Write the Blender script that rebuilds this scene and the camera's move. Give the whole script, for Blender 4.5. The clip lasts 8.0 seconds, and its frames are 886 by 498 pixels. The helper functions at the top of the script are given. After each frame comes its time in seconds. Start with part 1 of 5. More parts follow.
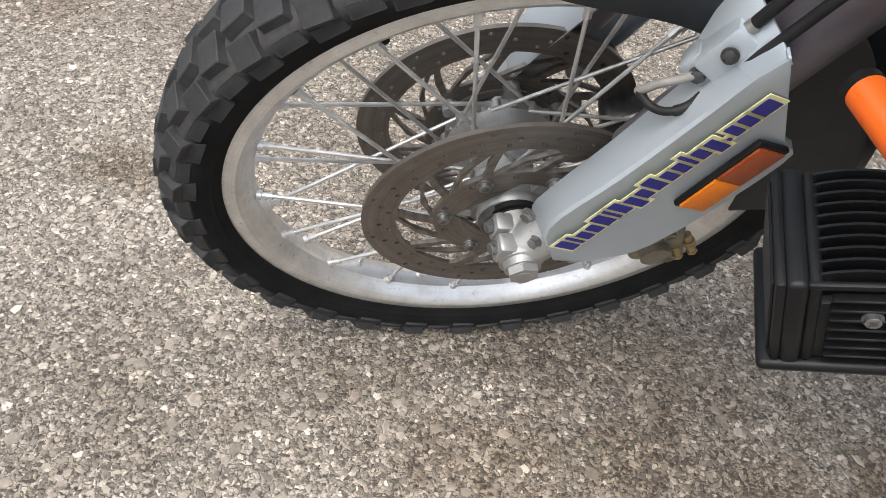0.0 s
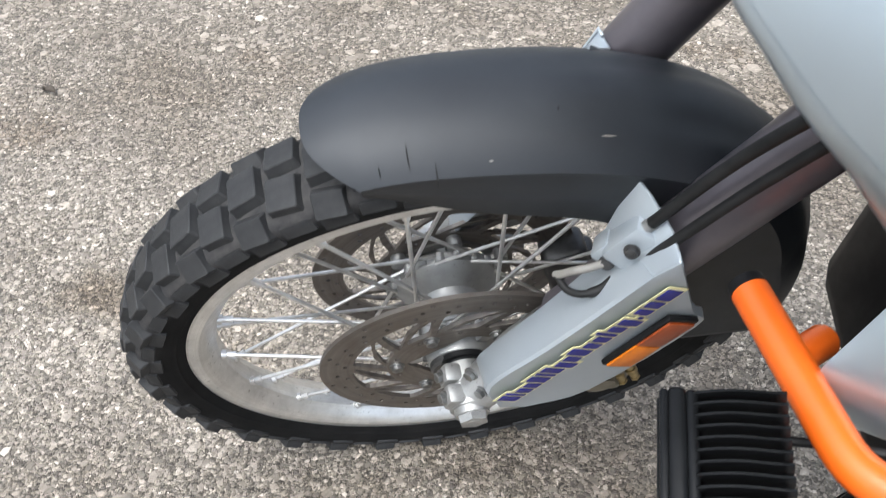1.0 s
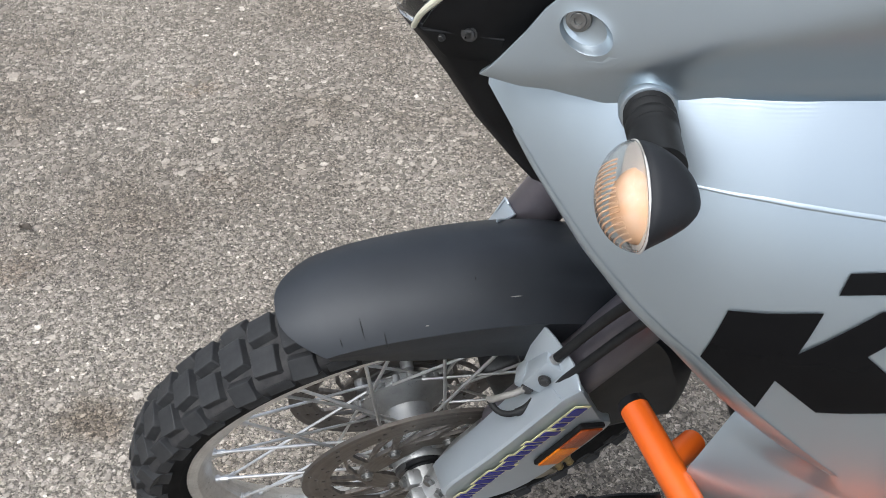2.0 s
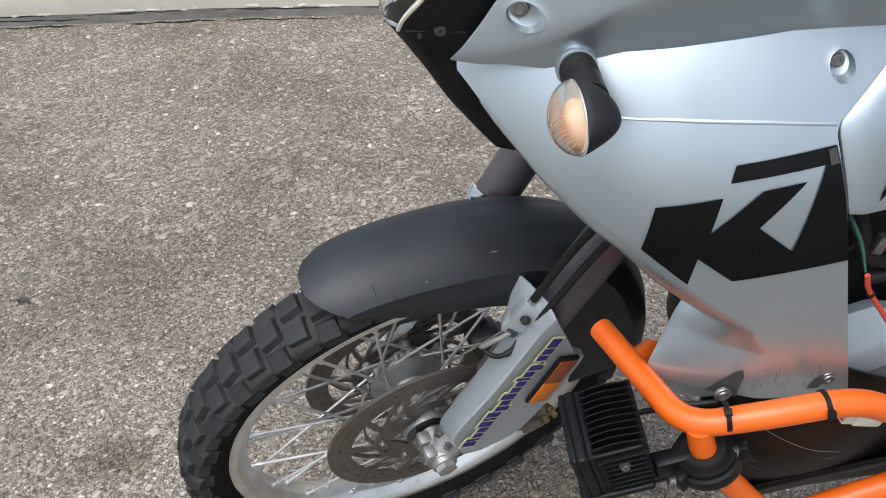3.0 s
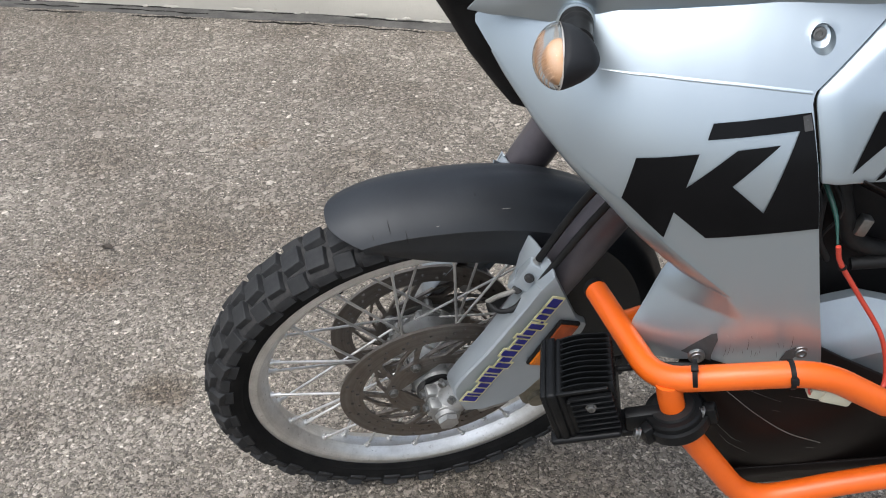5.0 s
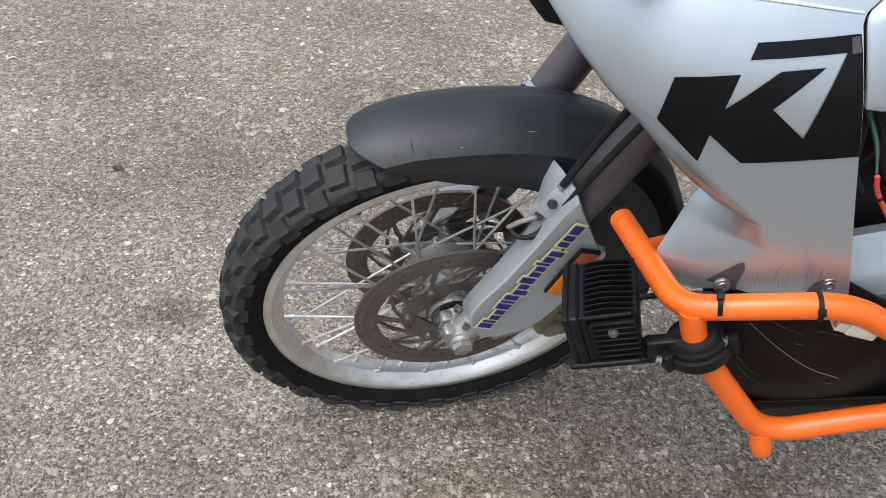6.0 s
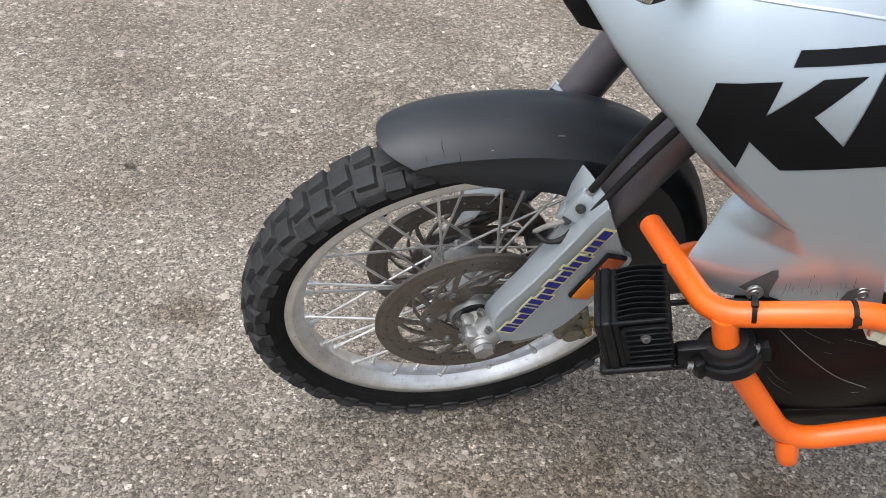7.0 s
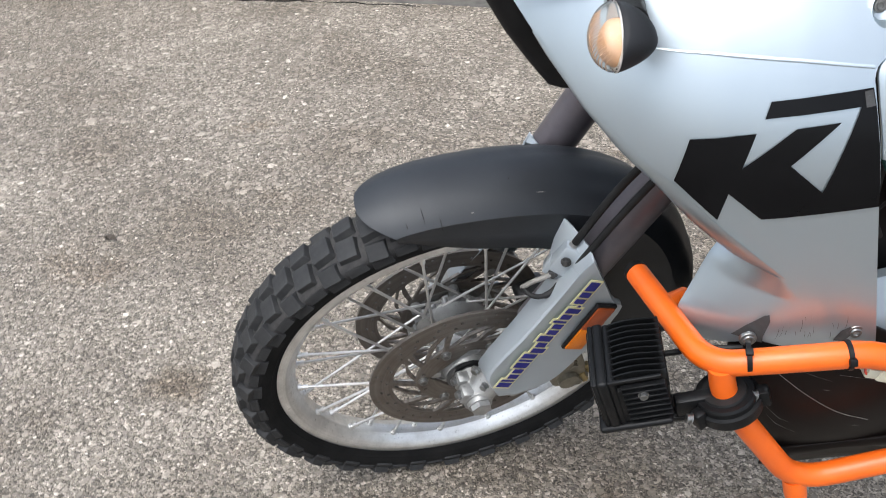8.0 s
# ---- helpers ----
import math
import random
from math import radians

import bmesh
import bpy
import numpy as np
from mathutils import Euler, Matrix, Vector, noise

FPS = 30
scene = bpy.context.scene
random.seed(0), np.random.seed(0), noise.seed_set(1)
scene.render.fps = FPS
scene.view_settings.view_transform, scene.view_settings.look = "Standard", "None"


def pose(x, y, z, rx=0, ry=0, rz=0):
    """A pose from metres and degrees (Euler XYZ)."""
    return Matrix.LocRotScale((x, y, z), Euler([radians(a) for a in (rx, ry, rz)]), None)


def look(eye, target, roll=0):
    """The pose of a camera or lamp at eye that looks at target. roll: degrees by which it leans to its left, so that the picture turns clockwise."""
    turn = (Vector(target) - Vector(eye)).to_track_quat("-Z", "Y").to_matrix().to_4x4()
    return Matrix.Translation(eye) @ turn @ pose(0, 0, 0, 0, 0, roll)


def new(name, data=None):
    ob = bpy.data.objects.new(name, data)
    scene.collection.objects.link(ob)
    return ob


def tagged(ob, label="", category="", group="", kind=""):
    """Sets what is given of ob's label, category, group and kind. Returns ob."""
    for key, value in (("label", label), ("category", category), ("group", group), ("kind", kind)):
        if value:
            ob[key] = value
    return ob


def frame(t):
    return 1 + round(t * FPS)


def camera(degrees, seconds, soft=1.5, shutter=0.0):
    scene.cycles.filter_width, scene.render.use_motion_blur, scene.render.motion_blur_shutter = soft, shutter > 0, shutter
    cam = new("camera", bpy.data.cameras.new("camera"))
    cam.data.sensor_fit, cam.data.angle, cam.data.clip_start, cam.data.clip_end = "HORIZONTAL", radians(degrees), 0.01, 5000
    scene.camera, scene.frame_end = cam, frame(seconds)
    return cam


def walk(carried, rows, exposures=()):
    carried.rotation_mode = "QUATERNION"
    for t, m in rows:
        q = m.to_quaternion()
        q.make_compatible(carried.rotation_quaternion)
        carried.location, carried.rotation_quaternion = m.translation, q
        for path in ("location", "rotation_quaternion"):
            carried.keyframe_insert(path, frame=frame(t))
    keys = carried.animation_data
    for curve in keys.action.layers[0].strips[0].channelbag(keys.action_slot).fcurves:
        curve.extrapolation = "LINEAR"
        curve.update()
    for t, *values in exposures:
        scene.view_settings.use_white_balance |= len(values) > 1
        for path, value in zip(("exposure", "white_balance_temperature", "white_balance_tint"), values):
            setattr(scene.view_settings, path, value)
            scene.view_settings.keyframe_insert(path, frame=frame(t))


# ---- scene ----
cam = camera(55.7, 8.0, soft=0.9, shutter=0.2)
PATH = [
    (0, (-0.0382, -0.6545, 0.9008), (-0.0587, 0.3790, -0.1861), 8.59),
    (0.5, (-0.0309, -0.6354, 0.9195), (-0.0443, 0.3985, -0.1672), 7.73),
    (1, (-0.0041, -0.5954, 1.0378), (-0.0285, 0.4665, -0.0213), 4.92),
    (1.5, (0.0152, -0.5906, 1.1480), (0.0179, 0.4976, 0.1156), 3.71),
    (1.7, (0.0182, -0.6046, 1.1862), (0.0505, 0.4954, 0.1669), 4.12),
    (2.8, (-0.0544, -0.8462, 1.2528), (0.0247, 0.3514, 0.3530), -3.47),
    (3, (-0.0492, -0.8668, 1.2571), (0.0858, 0.3321, 0.3659), -2.02),
    (3.5, (-0.0703, -0.8750, 1.2762), (0.0495, 0.3768, 0.4584), -0.54),
    (4, (0.0124, -0.9205, 1.2501), (0.1017, 0.3329, 0.4309), 1.18),
    (4.5, (0.0687, -0.9714, 1.2373), (0.0495, 0.2841, 0.4166), -0.88),
    (5, (0.0421, -0.9966, 1.2101), (0.0116, 0.2508, 0.3776), 0.46),
    (5.2, (0.0370, -0.9998, 1.2008), (0.0034, 0.2295, 0.3419), 1.00),
    (6.3, (0.0088, -1.0000, 1.1769), (-0.0204, 0.1874, 0.2608), 2.83),
    (6.5, (-0.0013, -1.0009, 1.1774), (-0.0281, 0.1874, 0.2623), 3.15),
    (7, (-0.0191, -1.0021, 1.1742), (-0.0449, 0.1918, 0.2665), 3.54),
    (7.5, (-0.0221, -0.9962, 1.1738), (-0.0427, 0.2026, 0.2724), 3.60),
    (8, (-0.0185, -0.9647, 1.2101), (-0.0235, 0.2550, 0.3370), -0.77),
]
walk(cam, [(t, look(eye, target, roll)) for t, eye, target, roll in PATH], exposures=[(0.0, 0.99, 6500, 10), (1.0, 1.13, 6150, 8), (1.5, 0.88, 6050, 8), (3.0, 0.54, 6200, 9), (3.5, 0.39, 6200, 9), (4.0, 0.16, 6200, 9), (4.5, 0.34, 6250, 9), (5.0, 0.51, 6200, 9), (6.5, 0.74, 6300, 10), (7.0, 0.74, 6300, 10), (7.5, 0.74, 6300, 10), (8.0, 0.86, 6200, 9)])

from mathutils import geometry

# ---- light: an overcast sky ----
world = bpy.data.worlds.new("world")
scene.world = world
world.use_nodes = True
wn, wl = world.node_tree.nodes, world.node_tree.links
sky = wn.new("ShaderNodeTexSky")
sky.sky_type = "NISHITA"
sky.sun_disc = False
sky.sun_elevation, sky.sun_rotation = radians(63), radians(218)
sky.dust_density, sky.air_density = 4.0, 1.0
grey = wn.new("ShaderNodeHueSaturation")
grey.inputs["Saturation"].default_value = 0.5
wl.new(sky.outputs[0], grey.inputs["Color"])
wl.new(grey.outputs[0], wn["Background"].inputs[0])
wn["Background"].inputs[1].default_value = 0.15

sun = new("sun", bpy.data.lights.new("sun", "SUN"))
sun.data.energy, sun.data.angle, sun.data.color = 1.3, radians(48), (1.0, 1.0, 0.99)
sun.matrix_world = look((-3.0, -3.9, 9.4), (0, 0, 0))


# ---- materials ----
class Nodes:
    """A small builder round one node material."""

    def __init__(self, name):
        self.mat = bpy.data.materials.new(name)
        self.mat.use_nodes = True
        self.tree = self.mat.node_tree
        self.bsdf = self.tree.nodes["Principled BSDF"]
        self.coord = self.tree.nodes.new("ShaderNodeTexCoord").outputs["Object"]

    def add(self, kind, ins=None, operation=None, feature=None, data_type=None, blend_type=None):
        node = self.tree.nodes.new(kind)
        if operation:
            node.operation = operation
        if feature:
            node.feature = feature
        if data_type:
            node.data_type = data_type
        if blend_type:
            node.blend_type = blend_type
        for key, value in (ins or {}).items():
            self.link(value, node.inputs[key])
        return node

    def link(self, value, socket):
        if isinstance(value, bpy.types.NodeSocket):
            self.tree.links.new(value, socket)
        else:
            socket.default_value = value

    def set(self, **ins):
        for key, value in ins.items():
            self.link(value, self.bsdf.inputs[key.replace("_", " ")])
        return self

    def noise(self, scale, detail=4.0, rough=0.6, vector=None):
        return self.add("ShaderNodeTexNoise", {"Vector": vector or self.coord, "Scale": scale, "Detail": detail, "Roughness": rough}).outputs["Fac"]

    def ramp(self, fac, stops, interpolation="LINEAR"):
        node = self.add("ShaderNodeValToRGB", {"Fac": fac})
        node.color_ramp.interpolation = interpolation
        while len(node.color_ramp.elements) < len(stops):
            node.color_ramp.elements.new(0.5)
        for el, (pos, col) in zip(node.color_ramp.elements, stops):
            el.position = pos
            el.color = (*col, 1) if isinstance(col, tuple) else (col, col, col, 1)
        return node.outputs["Color"]

    def mix(self, fac, a, b, blend="MIX"):
        node = self.add("ShaderNodeMix", data_type="RGBA", blend_type=blend)
        self.link(fac, node.inputs[0])
        self.link((*a, 1) if isinstance(a, tuple) else a, node.inputs[6])
        self.link((*b, 1) if isinstance(b, tuple) else b, node.inputs[7])
        return node.outputs[2]

    def math(self, op, a, b=0.0):
        node = self.add("ShaderNodeMath", operation=op)
        self.link(a, node.inputs[0])
        self.link(b, node.inputs[1])
        return node.outputs[0]

    def bump(self, height, strength=0.3, distance=0.001, normal=None):
        node = self.add("ShaderNodeBump", {"Height": height, "Strength": strength, "Distance": distance})
        if normal is not None:
            self.link(normal, node.inputs["Normal"])
        self.link(node.outputs[0], self.bsdf.inputs["Normal"])
        return node.outputs[0]


def surface(name, a, b, rough=(0.4, 0.6), metal=0.0, scale=30.0, grain=400.0, bump=0.15, dist=0.0005, coat=0.0, speck=None, spec=0.5):
    """A surface that wanders between two colours and two roughnesses, with fine relief and, where given, specks of dirt."""
    n = Nodes(name)
    broad, fine = n.noise(scale, 5), n.noise(grain, 3)
    col = n.mix(n.ramp(broad, [(0.3, 0.0), (0.7, 1.0)]), a, b)
    if speck:
        col = n.mix(n.ramp(n.noise(scale * 5, 8, 0.75), [(speck[1], 0.0), (speck[1] + 0.12, 1.0)]), col, speck[0])
    ro = n.add("ShaderNodeMapRange", {"Value": n.noise(scale * 2.3, 6, 0.7), "To Min": rough[0], "To Max": rough[1]}).outputs[0]
    n.set(Base_Color=col, Roughness=ro, Metallic=metal, Coat_Weight=coat, Coat_Roughness=0.12, Specular_IOR_Level=spec)
    if bump:
        n.bump(n.math("ADD", n.math("MULTIPLY", broad, 0.4), fine), bump, dist)
    return n.mat


def tyre_material():
    """Black sidewall rubber, with dust lying in the grooves of the tread."""
    n = Nodes("tyre_rubber")
    at = n.add("ShaderNodeSeparateXYZ", {0: n.coord})
    radius = n.math("SQRT", n.math("ADD", n.math("POWER", at.outputs[0], 2.0), n.math("POWER", at.outputs[2], 2.0)))
    broad, fine = n.noise(24, 6, 0.65), n.noise(700, 3)
    dust = n.add("ShaderNodeMapRange", {"Value": n.math("ADD", radius, n.math("MULTIPLY", broad, 0.018)), "From Min": 0.316, "From Max": 0.334}).outputs[0]
    col = n.mix(n.ramp(broad, [(0.3, 0.0), (0.7, 1.0)]), (0.008, 0.008, 0.008), (0.015, 0.0145, 0.014))
    col = n.mix(dust, col, n.mix(n.ramp(n.noise(60, 5, 0.7), [(0.35, 0.0), (0.65, 1.0)]), (0.030, 0.030, 0.031), (0.060, 0.057, 0.055)))
    n.set(Base_Color=col, Roughness=0.85, Specular_IOR_Level=0.10)
    n.bump(n.math("ADD", n.math("MULTIPLY", broad, 0.4), fine), 0.3, 0.0005)
    return n.mat


M_TYRE = tyre_material()
M_KNOB = surface("tread_rubber", (0.018, 0.0185, 0.0195), (0.042, 0.042, 0.042), (0.5, 0.72), scale=35, grain=600, bump=0.3, speck=((0.10, 0.094, 0.088), 0.63), spec=0.2)
def rim_material():
    """Brushed aluminium: fine rings round the rim, dull patches and brake grime in the well."""
    n = Nodes("rim_aluminium")
    at = n.add("ShaderNodeSeparateXYZ", {0: n.coord})
    radius = n.math("SQRT", n.math("ADD", n.math("POWER", at.outputs[0], 2.0), n.math("POWER", at.outputs[2], 2.0)))
    rings = n.add("ShaderNodeTexNoise", {"Scale": 900.0, "Detail": 3.0, "Roughness": 0.6})
    rings.noise_dimensions = "1D"
    n.link(n.math("ADD", radius, n.math("MULTIPLY", at.outputs[1], 0.7)), rings.inputs["W"])
    broad, fine = n.noise(26, 6, 0.7), n.noise(160, 6, 0.75)
    col = n.mix(n.ramp(broad, [(0.34, 0.0), (0.66, 1.0)]), (0.83, 0.825, 0.81), (0.60, 0.595, 0.575))
    col = n.mix(n.ramp(rings.outputs["Fac"], [(0.4, 0.0), (0.7, 0.35)]), col, (0.50, 0.49, 0.47))
    col = n.mix(n.ramp(fine, [(0.60, 0.0), (0.70, 0.8)]), col, (0.22, 0.20, 0.175))
    n.set(Base_Color=col, Metallic=0.85, Roughness=n.add("ShaderNodeMapRange", {"Value": n.math("ADD", n.math("MULTIPLY", broad, 0.6), n.math("MULTIPLY", fine, 0.4)), "From Min": 0.3, "From Max": 0.7, "To Min": 0.24, "To Max": 0.52}).outputs[0])
    n.bump(n.math("ADD", n.math("MULTIPLY", rings.outputs["Fac"], 0.5), fine), 0.12, 0.0004)
    return n.mat


M_RIM = rim_material()
M_CAST = surface("cast_aluminium", (0.44, 0.44, 0.43), (0.31, 0.31, 0.30), (0.38, 0.56), 0.75, scale=40, grain=900, bump=0.35, speck=((0.12, 0.11, 0.10), 0.60))
M_SPOKE = surface("spoke_steel", (0.74, 0.73, 0.71), (0.55, 0.54, 0.52), (0.28, 0.42), 0.8, scale=60, grain=900, bump=0.08)
def disc_material():
    """Ground steel with the worn, rust-brown rings that the pads leave."""
    n = Nodes("disc_steel")
    at = n.add("ShaderNodeSeparateXYZ", {0: n.coord})
    radius = n.math("SQRT", n.math("ADD", n.math("POWER", at.outputs[0], 2.0), n.math("POWER", at.outputs[2], 2.0)))
    rings = n.add("ShaderNodeTexNoise", {"Scale": 160.0, "Detail": 2.0, "Roughness": 0.5}, None)
    rings.noise_dimensions = "1D"
    n.link(radius, rings.inputs["W"])
    broad = n.noise(38, 5, 0.7)
    col = n.mix(n.ramp(rings.outputs["Fac"], [(0.35, 0.0), (0.65, 1.0)]), (0.185, 0.165, 0.145), (0.135, 0.120, 0.105))
    col = n.mix(n.ramp(broad, [(0.48, 0.0), (0.75, 0.55)]), col, (0.11, 0.08, 0.06))
    n.set(Base_Color=col, Roughness=n.add("ShaderNodeMapRange", {"Value": broad, "To Min": 0.36, "To Max": 0.6}).outputs[0], Metallic=0.72)
    n.bump(n.noise(900, 3), 0.12, 0.0003)
    return n.mat


M_DISC = disc_material()
M_SPIDER = surface("disc_carrier", (0.27, 0.26, 0.245), (0.20, 0.19, 0.18), (0.42, 0.6), 0.75, scale=60, grain=900, bump=0.15, speck=((0.10, 0.085, 0.07), 0.62))
M_BOLT = surface("bolt_steel", (0.33, 0.33, 0.32), (0.20, 0.20, 0.195), (0.3, 0.5), 0.9, scale=90, grain=900, bump=0.1)
M_DARKSTEEL = surface("dark_steel", (0.10, 0.10, 0.10), (0.06, 0.06, 0.06), (0.35, 0.55), 0.7, scale=60, grain=900, bump=0.1)
M_BRASS = surface("aged_caliper_gold", (0.30, 0.275, 0.215), (0.20, 0.182, 0.14), (0.4, 0.6), 0.65, scale=60, grain=800, bump=0.2, speck=((0.10, 0.08, 0.06), 0.6))
M_UNION = surface("dull_brass", (0.42, 0.33, 0.17), (0.26, 0.20, 0.10), (0.3, 0.5), 0.8, scale=90, grain=800, bump=0.15, speck=((0.10, 0.08, 0.05), 0.6))
M_GUARD = surface("guard_grey", (0.40, 0.44, 0.47), (0.36, 0.40, 0.43), (0.32, 0.46), 0.4, scale=9, grain=1200, bump=0.05, coat=0.15, speck=((0.18, 0.18, 0.18), 0.72))
M_SILVER = surface("silver_paint", (0.445, 0.502, 0.540), (0.425, 0.482, 0.520), (0.34, 0.37), 0.84, scale=4, grain=2500, bump=0.0, coat=0.1)
M_FLANK = surface("bare_tank_plastic", (0.36, 0.412, 0.45), (0.30, 0.345, 0.38), (0.34, 0.46), 0.6, scale=14, grain=900, bump=0.06, speck=((0.26, 0.29, 0.32), 0.66))
M_MUD = surface("mudguard_plastic", (0.011, 0.013, 0.016), (0.019, 0.022, 0.026), (0.44, 0.60), scale=12, grain=1600, bump=0.22, spec=0.5, speck=((0.09, 0.088, 0.085), 0.70))
M_BLACK = surface("black_plastic", (0.006, 0.006, 0.0065), (0.012, 0.012, 0.0125), (0.4, 0.6), scale=25, grain=1500, bump=0.2, spec=0.17, speck=((0.05, 0.048, 0.046), 0.70))
M_GLOSSBLACK = surface("decal_black", (0.0035, 0.0035, 0.004), (0.006, 0.006, 0.0065), (0.14, 0.22), scale=14, grain=1200, bump=0.02, coat=0.0, speck=((0.015, 0.015, 0.015), 0.76), spec=0.13)
M_SCUFF = surface("scuffed_paint", (0.035, 0.034, 0.034), (0.075, 0.074, 0.073), (0.4, 0.7), 0.3, scale=45, grain=500, bump=0.4, speck=((0.28, 0.29, 0.30), 0.60))
M_LAMP = surface("lamp_black_alloy", (0.0045, 0.0047, 0.005), (0.0075, 0.0078, 0.0082), (0.32, 0.46), 0.0, spec=0.2, scale=40, grain=1600, bump=0.25)
M_ORANGE = surface("orange_powder_coat", (0.76, 0.130, 0.008), (0.71, 0.112, 0.007), (0.34, 0.46), scale=20, grain=500, bump=0.06, coat=0.12, speck=((0.50, 0.10, 0.02), 0.76))
M_FORK = surface("fork_anodised", (0.165, 0.148, 0.160), (0.12, 0.108, 0.118), (0.3, 0.45), 0.6, scale=20, grain=1200, bump=0.06, speck=((0.05, 0.045, 0.045), 0.68))
M_HOSE = surface("hose_rubber", (0.010, 0.010, 0.010), (0.018, 0.018, 0.018), (0.45, 0.65), spec=0.22, scale=60, grain=900, bump=0.2)
M_SHIELD = surface("shield_plastic", (0.0055, 0.0045, 0.0042), (0.011, 0.0085, 0.0078), (0.26, 0.46), spec=0.09, scale=10, grain=700, bump=0.15, speck=((0.045, 0.038, 0.035), 0.66))
M_BLUE = surface("decal_blue", (0.004, 0.007, 0.20), (0.003, 0.006, 0.16), (0.25, 0.4), scale=60, grain=900, bump=0.03)
M_YELLOW = surface("decal_yellow", (0.76, 0.72, 0.40), (0.70, 0.66, 0.35), (0.3, 0.45), scale=60, grain=900, bump=0.03)
M_TAPE = surface("worn_tape", (0.34, 0.31, 0.27), (0.26, 0.24, 0.21), (0.5, 0.7), scale=60, grain=900, bump=0.2)
M_PIPE = surface("faded_pipe", (0.22, 0.21, 0.19), (0.16, 0.15, 0.135), (0.4, 0.6), scale=60, grain=900, bump=0.2)
M_RED = surface("red_wire", (0.55, 0.06, 0.035), (0.45, 0.05, 0.03), (0.35, 0.5), scale=60, grain=900, bump=0.05)
M_GREEN = surface("green_wire", (0.011, 0.058, 0.043), (0.008, 0.042, 0.031), (0.35, 0.5), scale=60, grain=900, bump=0.05)
M_NYLON = surface("nylon_connector", (0.60, 0.58, 0.45), (0.52, 0.50, 0.39), (0.4, 0.55), scale=60, grain=900, bump=0.05)
M_CONCRETE = surface("concrete_wall", (0.49, 0.46, 0.397), (0.38, 0.355, 0.305), (0.8, 0.95), scale=2.2, grain=90, bump=0.35, dist=0.003, speck=((0.30, 0.275, 0.24), 0.60))
def wall_material():
    """Pale concrete with blotches and faint upright rain streaks."""
    n = Nodes("concrete_wall")
    stretched = n.add("ShaderNodeVectorMath", {0: n.coord, 1: (7.0, 7.0, 0.5)}, operation="MULTIPLY").outputs[0]
    streak = n.noise(2.2, 5, 0.65, stretched)
    broad, fine = n.noise(2.2, 5), n.noise(90, 4)
    col = n.mix(n.ramp(broad, [(0.3, 0.0), (0.7, 1.0)]), (0.50, 0.47, 0.41), (0.40, 0.372, 0.32))
    col = n.mix(n.ramp(streak, [(0.48, 0.0), (0.68, 0.6)]), col, (0.30, 0.275, 0.235))
    col = n.mix(n.ramp(n.noise(34, 7, 0.75), [(0.62, 0.0), (0.72, 0.5)]), col, (0.24, 0.22, 0.19))
    n.set(Base_Color=col, Roughness=0.9)
    n.bump(n.math("ADD", n.math("MULTIPLY", broad, 0.4), fine), 0.35, 0.003)
    return n.mat


M_WALL = wall_material()
M_LEDGE = surface("dirty_concrete", (0.22, 0.20, 0.165), (0.11, 0.10, 0.082), (0.85, 0.98), scale=7.0, grain=90, bump=0.4, dist=0.003, speck=((0.15, 0.14, 0.12), 0.58))
M_TAR = surface("joint_tar", (0.045, 0.043, 0.040), (0.13, 0.122, 0.11), (0.7, 0.9), scale=9, grain=150, bump=0.5, dist=0.003, speck=((0.22, 0.205, 0.185), 0.66))
M_CRACK = surface("open_crack", (0.008, 0.008, 0.0075), (0.02, 0.019, 0.017), (0.8, 0.95), scale=20, grain=300, bump=0.3, spec=0.1)
M_LEAF = surface("dry_leaf", (0.07, 0.055, 0.04), (0.045, 0.036, 0.028), (0.7, 0.9), scale=60, grain=500, bump=0.3)


def glassy(name, color, rough, transmission=1.0, bump=0.0, scale=900.0, ior=1.46):
    n = Nodes(name)
    n.set(Base_Color=(*color, 1), Roughness=rough, Transmission_Weight=transmission, IOR=ior)
    if bump:
        n.bump(n.add("ShaderNodeTexVoronoi", {"Vector": n.coord, "Scale": scale}).outputs["Distance"], bump, 0.001)
    return n.mat


M_MATT = surface("indicator_plastic", (0.010, 0.0105, 0.012), (0.016, 0.017, 0.019), (0.5, 0.68), scale=25, grain=1500, bump=0.2, spec=0.3)
M_LENS = glassy("milky_lens", (0.93, 0.91, 0.88), 0.16, ior=1.2)
M_CLEAR = glassy("clear_lens", (0.95, 0.95, 0.93), 0.04)
M_AMBERBULB = surface("amber_reflector", (0.50, 0.36, 0.27), (0.47, 0.27, 0.14), (0.75, 0.9), scale=60, grain=500, bump=0.1, spec=0.08)
M_PALE = surface("pale_reflector", (0.55, 0.53, 0.50), (0.48, 0.45, 0.42), (0.3, 0.5), 0.2, scale=40, grain=500, bump=0.1)
M_BOWL = surface("chromed_bowl", (0.75, 0.75, 0.74), (0.66, 0.66, 0.65), (0.08, 0.2), 1.0, scale=30, grain=300, bump=0.05)


def reflector_material(name, color):
    n = Nodes(name)
    cell = n.add("ShaderNodeTexVoronoi", {"Vector": n.coord, "Scale": 420.0}, feature="DISTANCE_TO_EDGE").outputs[0]
    n.set(Base_Color=n.mix(n.ramp(cell, [(0.0, 0.0), (0.25, 1.0)]), tuple(c * 0.6 for c in color), color), Roughness=0.3, Coat_Weight=0.1, Specular_IOR_Level=0.3)
    n.bump(cell, 0.4, 0.0008)
    return n.mat


M_REFLECT = reflector_material("amber_prism", (0.80, 0.21, 0.008))
M_REFLECT_DARK = reflector_material("dull_amber_prism", (0.34, 0.065, 0.014))


